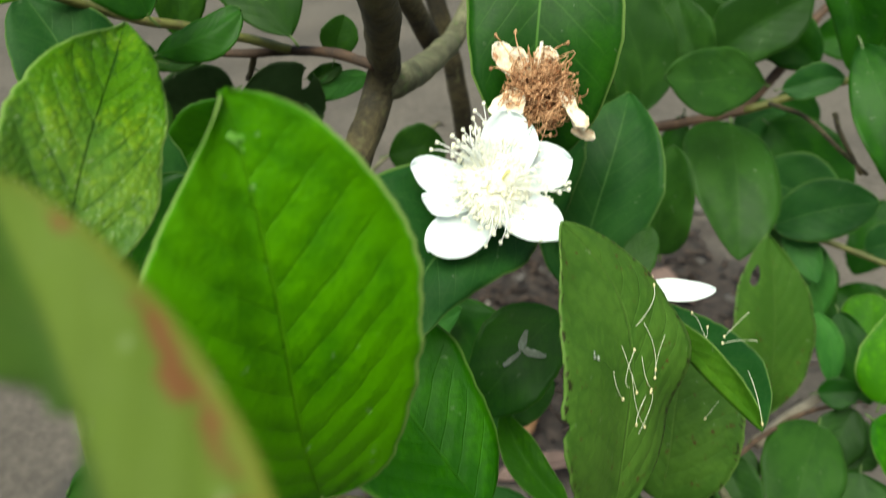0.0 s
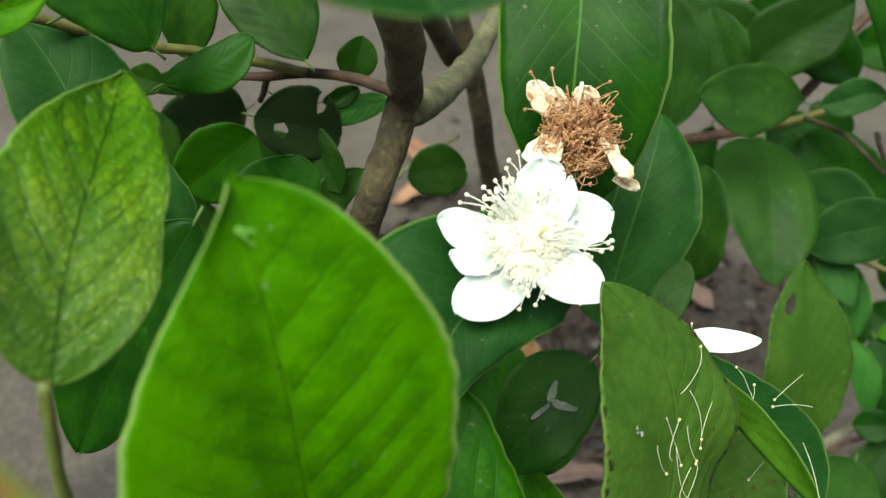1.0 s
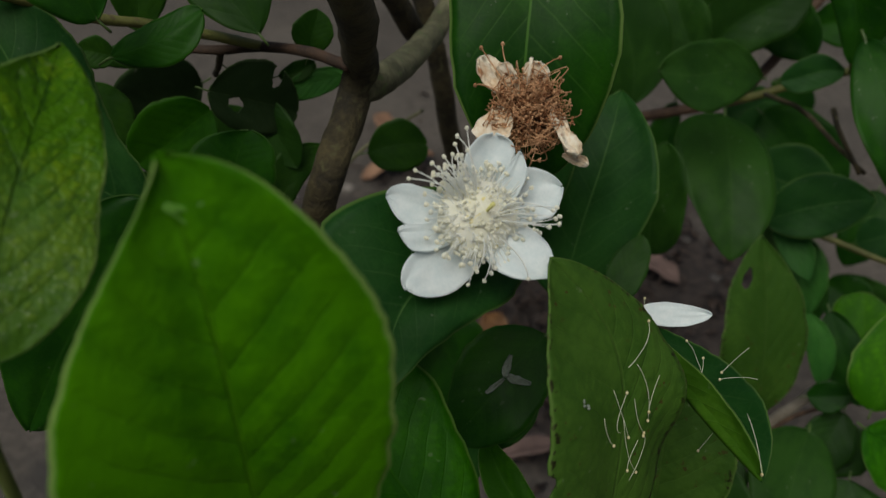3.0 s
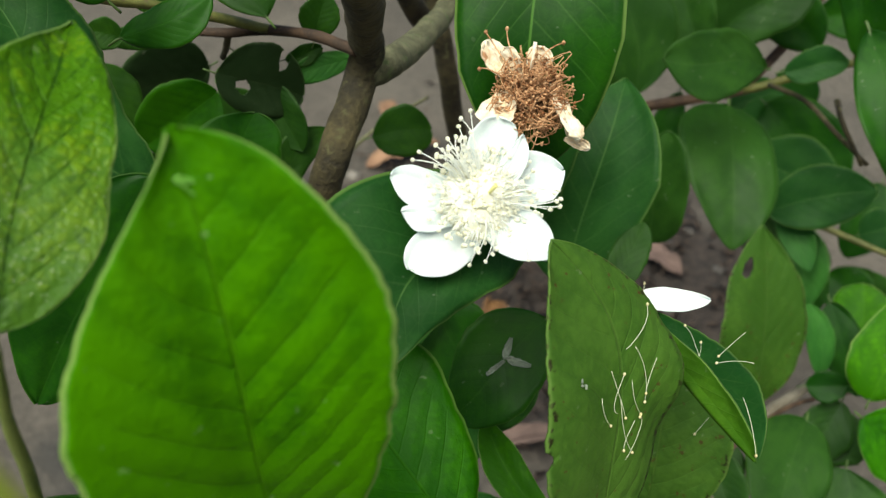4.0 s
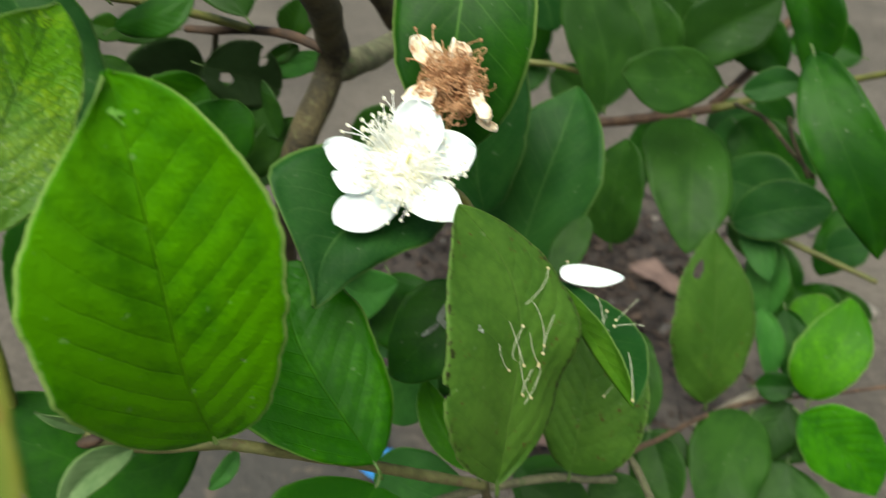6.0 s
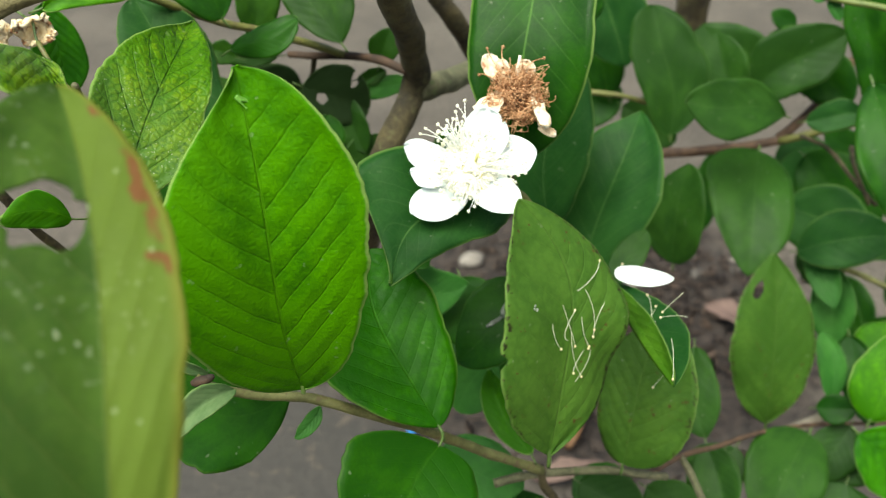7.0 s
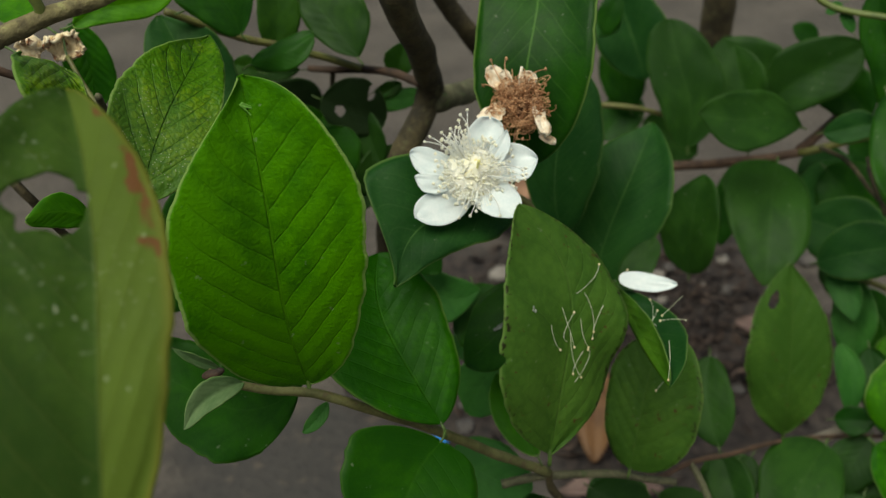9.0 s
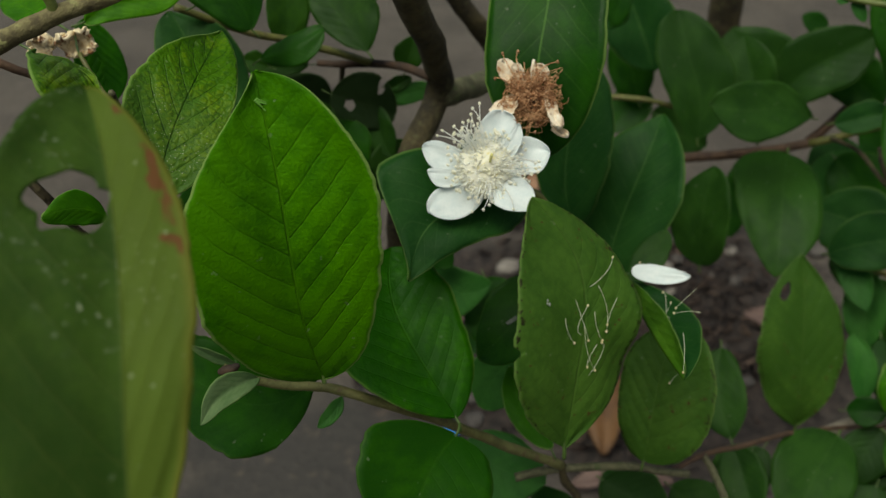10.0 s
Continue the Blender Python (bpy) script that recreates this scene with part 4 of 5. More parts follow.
leaf("pale", (0.17, 0.3169, 0.2731), (0.1723, 0.2944, 0.2422), 0.0104, 0.0103, (-0.2977, -0.7827, 0.5465), bend=-0.011)
leaf("mature", (0.1875, 0.3102, 0.2252), (0.1757, 0.339, 0.2516), 0.0106, 0.0110, (-0.4032, -0.704, 0.5846), bend=0.04)
leaf("dull", (0.0535, 0.1950, 0.3375), (0.0640, 0.2110, 0.3505), 0.0055, 0.0055, (-0.25, -0.85, 0.45))
leaf("mature", (0.2191, 0.3238, 0.2133), (0.205, 0.3422, 0.2239), 0.0125, 0.0132, (-0.442, -0.6764, 0.5891), bend=0.133)
leaf("dull", (0.0987, 0.1997, 0.2625), (0.1065, 0.1769, 0.2472), 0.0088, 0.0086, (-0.3001, -0.6022, 0.7398), bend=-0.029)
leaf("dull", (0.1578, 0.2067, 0.2418), (0.1471, 0.1816, 0.2169), 0.0188, 0.0176, (-0.4054, -0.5518, 0.7288), bend=-0.149)
leaf("dull", (0.0761, 0.1822, 0.2536), (0.1011, 0.1659, 0.25), 0.0113, 0.0116, (-0.2644, -0.5758, 0.7737), bend=0.05)
leaf("mature", (0.0512, 0.2008, 0.2367), (0.0758, 0.1849, 0.2299), 0.0125, 0.0124, (-0.1723, -0.5979, 0.7828), bend=-0.019)
leaf("pale", (0.0031, 0.1454, 0.3028), (0.0298, 0.1392, 0.2946), 0.0112, 0.0117, (0.0749, -0.6617, 0.746), fold=6, bend=0.084)
leaf("mature", (0.151, 0.2384, 0.2521), (0.1652, 0.2347, 0.2575), 0.0064, 0.0065, (-0.4093, -0.6509, 0.6394), bend=0.031)
leaf("dull", (0.1585, 0.2363, 0.2393), (0.171, 0.2178, 0.2304), 0.0125, 0.0129, (-0.4162, -0.6089, 0.6753), bend=0.064)
leaf("budding", (-0.0321, 0.0809, 0.3821), (-0.0404, 0.0681, 0.3788), 0.0033, 0.0040, (0.4081, -0.4685, 0.7835), m=0.426, mr=0.427, pb=0.57, pbr=0.62, pt=0.68, ptr=0.89, bend=0.112, sway=-0.011, bow=0.058, fold=35, stalk=0)
leaf("budding", (-0.0402, 0.0861, 0.3806), (-0.0481, 0.0822, 0.3887), 0.0013, 0.0012, (0.6799, -0.6415, 0.3553), m=0.396, mr=0.396, pb=0.55, pbr=0.55, pt=0.65, ptr=1.16, bend=-0.027, sway=-0.000, bow=0.030, fold=30, stalk=0)
leaf("mottled", (-0.0675, 0.0861, 0.4526), (-0.0536, 0.0832, 0.4411), 0.0015, 0.0179, (0.6261, -0.0657, 0.7770), m=0.460, mr=0.592, pb=0.50, pbr=0.63, pt=0.51, ptr=1.23, bend=-0.174, sway=-0.058, bow=0.065, fold=25, wave=0.06)
leaf("sprout", (-0.064, 0.0887, 0.416), (-0.0714, 0.0788, 0.421), 0.0036, 0.0040, (0.8295, -0.4483, 0.3331), fold=-10, bend=0.139)
leaf("mature", (0.1224, 0.3826, 0.3052), (0.1127, 0.3607, 0.2602), 0.0082, 0.0086, (-0.1675, -0.8719, 0.4602), bend=0.041)
leaf("mature", (0.1695, 0.2736, 0.2654), (0.1791, 0.2465, 0.2377), 0.0087, 0.0087, (-0.3266, -0.7302, 0.6001), bend=0.002)
leaf("dull", (0.1706, 0.3666, 0.2547), (0.1881, 0.3498, 0.2381), 0.0125, 0.0121, (-0.2843, -0.8093, 0.5141), bend=-0.058)
leaf("mature", (0.0581, 0.3975, 0.3217), (0.0426, 0.4104, 0.3555), 0.0122, 0.0126, (-0.0272, -0.9387, 0.3435), bend=0.042)
leaf("mature", (0.1689, 0.3631, 0.2621), (0.1903, 0.3619, 0.2769), 0.0153, 0.0154, (-0.3896, -0.7721, 0.5021), bend=0.015)
leaf("blue", (0.2144, 0.3425, 0.2497), (0.2318, 0.3385, 0.2601), 0.0111, 0.0112, (-0.4756, -0.7074, 0.5229), bend=0.014)
leaf("mature", (0.1412, 0.4271, 0.3432), (0.1759, 0.4176, 0.3532), 0.0173, 0.0187, (-0.3355, -0.8859, 0.3202), bend=0.164)
leaf("mature", (0.2157, 0.3811, 0.3405), (0.1842, 0.3968, 0.3388), 0.0122, 0.0131, (-0.4349, -0.8312, 0.3463), bend=0.118)
leaf("dull", (0.1646, 0.2339, 0.2478), (0.1528, 0.2192, 0.2274), 0.0099, 0.0100, (-0.3037, -0.6825, 0.6648), bend=0.016)
leaf("dull", (0.1077, 0.2046, 0.2549), (0.1002, 0.189, 0.2382), 0.0099, 0.0100, (-0.1855, -0.6755, 0.7136), bend=0.018)
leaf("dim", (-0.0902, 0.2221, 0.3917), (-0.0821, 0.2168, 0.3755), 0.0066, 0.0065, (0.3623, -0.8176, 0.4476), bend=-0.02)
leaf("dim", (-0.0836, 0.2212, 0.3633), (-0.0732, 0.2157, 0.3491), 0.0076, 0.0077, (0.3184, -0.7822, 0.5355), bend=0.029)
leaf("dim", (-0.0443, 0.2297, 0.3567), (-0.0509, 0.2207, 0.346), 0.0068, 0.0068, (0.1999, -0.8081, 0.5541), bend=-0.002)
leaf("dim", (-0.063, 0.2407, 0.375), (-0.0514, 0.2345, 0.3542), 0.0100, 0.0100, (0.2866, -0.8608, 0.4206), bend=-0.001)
leaf("mature", (-0.0184, 0.1798, 0.356), (-0.0069, 0.178, 0.3496), 0.0052, 0.0050, (0.184, -0.8088, 0.5586), bend=-0.07)
leaf("mature", (0.002, 0.1938, 0.3349), (0.0164, 0.1786, 0.3134), 0.0122, 0.0124, (0.0961, -0.779, 0.6196), bend=0.027)
leaf("pale", (-0.0198, 0.0983, 0.3621), (-0.0246, 0.0917, 0.3576), 0.0020, 0.0019, (0.2833, -0.6728, 0.6835), stalk=0, bend=-0.054)
leaf("mature", (0.0453, 0.3592, 0.394), (0.0403, 0.3542, 0.3769), 0.0060, 0.0063, (-0.0132, -0.9597, 0.2807), bend=0.058)
leaf("pale", (0.15, 0.3571, 0.2901), (0.1629, 0.3648, 0.3132), 0.0117, 0.0120, (-0.2537, -0.8668, 0.4293), bend=0.06)
leaf("dull", (0.1128, 0.2083, 0.2536), (0.101, 0.1927, 0.2359), 0.0111, 0.0116, (-0.1943, -0.6668, 0.7194), bend=0.084)
leaf("dull", (0.0501, 0.1719, 0.2636), (0.0731, 0.1623, 0.2578), 0.0113, 0.0112, (-0.0768, -0.6459, 0.7595), bend=-0.012)
leaf("mature", (0.0251, 0.1536, 0.2731), (0.0425, 0.1471, 0.2706), 0.0061, 0.0063, (-0.1005, -0.573, 0.8134), bend=0.036)
leaf("mature", (0.2414, 0.3831, 0.2536), (0.2279, 0.3653, 0.217), 0.0134, 0.0130, (-0.461, -0.7187, 0.5206), bend=-0.048)
leaf("mature", (0.2016, 0.3861, 0.2242), (0.2152, 0.3579, 0.1986), 0.0121, 0.0118, (-0.4084, -0.7142, 0.5685), bend=-0.028)
leaf("mature", (0.143, 0.4087, 0.3269), (0.1179, 0.4205, 0.3363), 0.0122, 0.0126, (-0.2803, -0.8882, 0.3641), bend=0.068)
leaf("dull", (0.0668, 0.3962, 0.3173), (0.0971, 0.3908, 0.3002), 0.0134, 0.0134, (-0.25, -0.85, 0.45))
leaf("blue", (0.1507, 0.3859, 0.2957), (0.1789, 0.3954, 0.3018), 0.0108, 0.0108, (-0.25, -0.85, 0.45))
leaf("mature", (0.2028, 0.4046, 0.2904), (0.1797, 0.4090, 0.3039), 0.0095, 0.0095, (-0.25, -0.85, 0.45))
leaf("dull", (0.2618, 0.3573, 0.1939), (0.2237, 0.3676, 0.2059), 0.0095, 0.0095, (-0.25, -0.85, 0.45))
leaf("blue", (0.1921, 0.3883, 0.2475), (0.2354, 0.3852, 0.2448), 0.0085, 0.0085, (-0.25, -0.85, 0.45))
leaf("pale", (0.1580, 0.3212, 0.2872), (0.1668, 0.2922, 0.2667), 0.0074, 0.0074, (-0.25, -0.85, 0.45))
leaf("sprout", (-0.1019, 0.1414, 0.4398), (-0.1315, 0.1603, 0.4404), 0.0050, 0.0050, (0.4, -0.6, 0.6))
leaf("dull", (0.1603, 0.4045, 0.2831), (0.1802, 0.3913, 0.2670), 0.0083, 0.0083, (-0.25, -0.85, 0.45))
leaf("pale", (0.0372, 0.3614, 0.3836), (0.0465, 0.3593, 0.3777), 0.0075, 0.0075, (-0.25, -0.85, 0.45))
leaf("pale", (0.1322, 0.2843, 0.4045), (0.1273, 0.2881, 0.4117), 0.0023, 0.0023, (-0.25, -0.85, 0.45))
leaf("pale", (0.1271, 0.2892, 0.4135), (0.1216, 0.2862, 0.4106), 0.0023, 0.0023, (-0.25, -0.85, 0.45))


# ---- the open blossom ----
def petal_mesh(name, length, width, mat, cup=0.12, crease=0.0, seed=0.0):
    def at(u, v):
        if v < 0.68:
            w = 0.25 + 0.75 * math.sin(0.5 * math.pi * v / 0.68) ** 0.9
        else:
            w = max(0.04, (1 - min(1.0, (v - 0.68) / 0.32) ** 3.2) ** 0.5)
        x = u * width * 0.5 * w * (1 + 0.10 * noise.noise(Vector((v * 5, u, seed))))
        y = v * length * (1 - 0.04 * u * u * v)
        z = cup * length * (u * u * 0.6 - 0.5 * math.sin(math.pi * v) + 0.25 * v * v)
        z += (0.07 + crease) * length * noise.noise(Vector((u * 1.8, v * 3.0, seed))) * v
        z += crease * length * noise.noise(Vector((u * 6, v * 9, seed + 3)))
        x += crease * length * 0.8 * noise.noise(Vector((u * 3, v * 5, seed + 8))) * v
        return Vector((x, y, z))

    return blade_mesh(name, at, mat, mat, 8, 16, (), 0.00022)


def open_petal_mesh(length, form, seed):
    """A thin fresh petal, narrow at its base, each half with its own fullness."""
    wl, wr, ml, mr, bl, br, tl, tr, bend = form

    def at(u, v):
        w, m, b, t = (wl, ml, bl, tl) if u < 0 else (wr, mr, br, tr)
        fill = max(0.0, 1 - ((m - v) / m) ** 2) ** b if v < m else max(0.0, 1 - ((v - m) / (1 - m)) ** 2) ** t
        x = u * w * max(0.03, fill) * (1 + 0.05 * noise.noise(Vector((v * 7, 2 if u > 0 else -2, seed)))) + 4 * bend * length * v * (1 - v)
        z = length * (0.03 * u * u * v - 0.02 * math.sin(math.pi * v))
        z += length * v * (0.045 * noise.noise(Vector((u * 1.5, v * 2.2, seed))) + 0.012 * noise.noise(Vector((u * 5, v * 4, seed + 3))))
        z += length * 0.03 * max(0.0, abs(u) - 0.8) * v * (1 + 2 * noise.noise(Vector((v * 6, u, seed + 7))))
        return Vector((x, v * length * (1 + 0.03 * v ** 8 * noise.noise(Vector((u * 3, seed, 0)))), z))

    return blade_mesh("petal", at, PETAL, PETAL, 9, 26, (), 0.00018)


def stamen_data(start, end, lean, r, steps=5):
    """A filament that bows from start to end, and its anther."""
    line = []
    for k in range(steps + 1):
        t = k / steps
        line.append(start.lerp(end, t) + lean * (4 * t * (1 - t)))
    return tube_data(line, [r * (1 - 0.35 * k / steps) for k in range(steps + 1)], 4)


def build_flower():
    z = Vector((0.215, -0.673, 0.708)).normalized()
    y = (Vector((-0.0163, 0.6183, 0.7857)) - z * z.dot(Vector((-0.0163, 0.6183, 0.7857)))).normalized()
    x = y.cross(z)
    m = Matrix((x, y, z)).transposed().to_4x4()
    m.translation = (0.0102, 0.1396, 0.4073)
    cup = joined([ball_data((0, 0, -0.0030), 0.0036, 0.9, 6, 10), ball_data((0, 0, -0.0075), 0.0026, 1.5, 6, 10)])
    flower = new("flower", mesh_of("flower", *cup, [RIB]))
    flower.matrix_basis = m
    under(tagged(flower, "open white blossom with rounded petals and many stamens"), shrub)
    # turn in the flower's plane, length, lift, half widths, their places, fullness at the base and at the tip, bend
    for k, (turn, length, lift, *form) in enumerate((
            (-136, 0.0185, -4, 0.0055, 0.0048, 0.52, 0.69, 0.86, 0.60, 0.52, 0.52, -0.062),
            (-169, 0.0150, 1, 0.0034, 0.0018, 0.85, 0.64, 0.65, 0.60, 0.51, 0.29, -0.078),
            (168, 0.0171, 1, 0.0040, 0.0034, 0.72, 0.72, 0.60, 0.60, 0.91, 0.47, -0.026),
            (19, 0.0165, 3, 0.0054, 0.0050, 0.57, 0.71, 0.60, 0.60, 0.56, 0.80, -0.030),
            (80, 0.0149, 12, 0.0040, 0.0049, 0.54, 0.81, 0.60, 0.61, 0.35, 0.40, -0.037),
            (58, 0.0136, 16, 0.0017, 0.0027, 0.49, 0.69, 0.60, 0.60, 0.97, 0.50, 0.095),
            (-46, 0.0166, 15, 0.0051, 0.0051, 0.61, 0.51, 0.62, 0.68, 0.65, 0.85, 0.024))):
        p = child("petal", open_petal_mesh(length, form, turn * 0.37), flower)
        p.matrix_basis = pose(0, 0, 0.0002 + 0.00006 * k, lift, 0, turn - 90)
    mound, faces = ball_data((0, 0, 0.0), 0.0077, 0.49, 14, 32)
    mound = [q * (1 + 0.10 * noise.noise(q * 900) + 0.05 * noise.noise(q * 2300)) for q in mound]
    yolk, around = ball_data((-0.0002, 0.0004, 0.0014), 0.0040, 0.82, 14, 24)
    yolk = [q * (1 + 0.16 * noise.noise(q * 800)) for q in yolk]
    child("disc", mesh_of("disc", *joined([(mound, faces), (yolk, around)]), [DISC]), flower, "cream and pale yellow flower disc")
    rng = random.Random(4)
    wires, tips = [], []
    for k in range(420):
        a = rng.uniform(0, 2 * math.pi)
        spread = rng.random() ** 0.7
        reach = 0.0006 + 0.0074 * spread + abs(rng.gauss(0, 0.0011)) * spread
        high = 0.0038 * math.sqrt(max(0.0, 1 - (min(reach, 0.0075) / 0.0077) ** 2)) + rng.uniform(0.0000, 0.0007) + 0.0010 * spread ** 4
        b = a + rng.gauss(0, 0.2)
        start = Vector((0.6 * reach * math.cos(b), 0.6 * reach * math.sin(b), 0.5 * high))
        end = Vector((reach * math.cos(a), reach * math.sin(a), high))
        wires.append(stamen_data(start, end, Vector((rng.gauss(0, 0.0004), rng.gauss(0, 0.0004), 0.0006)), 0.00013))
        if k % 5 < 2:
            tips.append(ball_data(end, rng.uniform(0.00026, 0.00042), 1.3, 4, 6, (rng.gauss(0, 1), rng.gauss(0, 1), 0.6)))
    # a looser ring that lies out over the petals
    for k in range(120):
        a, reach = rng.uniform(0, 2 * math.pi), rng.uniform(0.0076, 0.0108)
        start = Vector((0.0055 * math.cos(a), 0.0055 * math.sin(a), 0.0012))
        end = Vector((reach * math.cos(a + rng.gauss(0, 0.12)), reach * math.sin(a + rng.gauss(0, 0.12)), rng.uniform(0.0016, 0.0030)))
        wires.append(stamen_data(start, end, Vector((0, 0, 0.0008)), 0.00011))
        tips.append(ball_data(end, rng.uniform(0.00034, 0.00048), 1.3, 4, 6, (rng.gauss(0, 1), rng.gauss(0, 1), 0.6)))
    # the longer ones that stand out past the petals
    for a, reach, high in ((104, 0.0146, 0.0075), (112, 0.0138, 0.0070), (115, 0.0128, 0.0062), (121, 0.0114, 0.0060), (127, 0.0120, 0.0052), (132, 0.0108, 0.0055), (138, 0.0126, 0.0050), (143, 0.0114, 0.0045), (149, 0.0142, 0.0042), (156, 0.0146, 0.0039), (118, 0.0108, 0.0066), (135, 0.0104, 0.0058), (108, 0.0110, 0.0068), (146, 0.0112, 0.0050), (-2, 0.0112, 0.0080), (-7, 0.0122, 0.0085), (-10, 0.0114, 0.0088), (-14, 0.0121, 0.0090), (1, 0.0120, 0.0078), (-18, 0.0108, 0.0080), (-92, 0.0119, 0.003), (-99, 0.0104, 0.003), (-85, 0.0106, 0.003), (-104, 0.0128, 0.002), (-61, 0.0137, 0.0059)):
        t = radians(a)
        start = Vector((0.003 * math.cos(t), 0.003 * math.sin(t), 0.0005))
        end = Vector((reach * math.cos(t), reach * math.sin(t), high))
        wires.append(stamen_data(start, end, Vector((rng.gauss(0, 0.001), rng.gauss(0, 0.001), 0.0022)), 0.00016, 8))
        tips.append(ball_data(end, 0.00042, 1.2, 4, 6, (rng.gauss(0, 1), rng.gauss(0, 1), 1)))
    child("stamen_tuft", mesh_of("stamen_tuft", *joined(wires), [FILAMENT]), flower, "thin white filaments")["kind"] = "stuff"
    child("anther_tuft", mesh_of("anther_tuft", *joined(tips), [ANTHER]), flower, "tiny cream anthers")["kind"] = "stuff"
    line = [Vector((0, 0, 0.0)), Vector((0.0003, 0.0002, 0.004)), Vector((0.0002, 0.0006, 0.0085))]
    child("style", mesh_of("style", *tube_data(line, [0.00035, 0.0003, 0.00045], 6), [STYLE]), flower)


build_flower()


def build_withered(centre, face, top, size, seed, label):
    """A blossom past its time: curled brown stamens and a few creamy, crumpled petals."""
    rng = random.Random(seed)
    z = Vector(face).normalized()
    y = (Vector(top) - z * z.dot(Vector(top))).normalized()
    m = Matrix((y.cross(z), y, z)).transposed().to_4x4()
    m.translation = centre
    cup = joined([ball_data((0, 0, -0.30 * size), 0.30 * size, 1.2, 6, 10)])
    head = new("withered_flower", mesh_of("withered_flower", *cup, [DRY_LEAF]))
    head.matrix_basis = m
    under(tagged(head, label), shrub)
    wires, tips = [], []
    for k in range(480):
        a, r = rng.uniform(0, 2 * math.pi), rng.random() ** 0.6
        start = Vector((0.25 * math.cos(a) * r, 0.30 * math.sin(a) * r, 0.0)) * size
        end = Vector((0.80 * r * math.cos(a) + rng.gauss(0.10, 0.10), 0.92 * r * math.sin(a) + rng.gauss(0, 0.10), 0.75 - 0.55 * r + rng.gauss(0, 0.12))) * size
        wires.append(stamen_data(start, end, Vector([rng.gauss(0, 0.24) * size for i in range(3)]), 0.016 * size, 6))
        tips.append(ball_data(end, rng.uniform(0.020, 0.034) * size, 1.5, 4, 5, (rng.gauss(0, 1), rng.gauss(0, 1), rng.gauss(0, 1))))
    for a, reach in ((123, 1.62), (107, 1.50), (57, 1.33), (152, 1.15)):
        t = radians(a)
        end = Vector((reach * math.cos(t), reach * math.sin(t), 0.35)) * size
        wires.append(stamen_data(Vector((0, 0, 0.1)) * size, end, Vector((-0.15, 0.1, 0.3)) * size, 0.022 * size, 8))
        tips.append(ball_data(end, 0.048 * size, 1.5, 4, 6))
    child("stamen_tuft", mesh_of("stamen_tuft", *joined(wires), [DRY_FILAMENT]), head, "curled rusty brown filaments")["kind"] = "stuff"
    child("anther_tuft", mesh_of("anther_tuft", *joined(tips), [DRY_FILAMENT]), head)["kind"] = "stuff"
    # base in the head's plane, turn, length, width, lift, roll
    for bx, by, turn, length, width, lift, roll in ((-0.25, 0.25, 129, 1.12, 0.62, 8, 15), (-0.15, 0.35, 108, 0.75, 0.40, 24, -30), (-0.42, 0.10, -112, 0.95, 0.80, 16, 20), (0.44, 0.25, -76, 1.45, 0.42, 16, -30), (0.72, -0.92, -18, 0.55, 0.22, 12, 35), (0.12, 0.45, 74, 0.62, 0.55, 12, 10)):
        p = child("petal", petal_mesh("petal", length * size, width * size, DRY_PETAL, 0.06, 0.09, turn + seed), head)
        p.matrix_basis = pose(bx * size, by * size, 0.22 * size, lift, roll, turn - 90)
    line = [Vector((0.02, 0.30, 0.4)) * size, Vector((0.05, 0.62, 0.7)) * size, Vector((0.10, 0.92, 0.8)) * size]
    child("style", mesh_of("style", *tube_data(line, [0.035 * size, 0.03 * size, 0.04 * size], 6), [DRY_PETAL]), head)


build_withered((0.0191, 0.1561, 0.4188), (-0.04, -0.65, 0.76), (-0.0163, 0.6183, 0.7857), 0.0091, 3, "withered blossom with rusty brown stamens and creamy crumpled petals")
bud = new("bud", mesh_of("bud", *joined([ball_data((0, 0, 0), 0.0012, 2.2, 6, 8, (1, 0, 0.4)), ball_data((0.0013, 0.0003, 0.0004), 0.0010, 1.9, 6, 8, (1, 0.3, 0.6))]), [BARK["umber_bark"]]))
bud.location = (-0.0396, 0.0817, 0.3826)
under(tagged(bud, "reddish brown leaf bud at the shoot tip"), shrub)


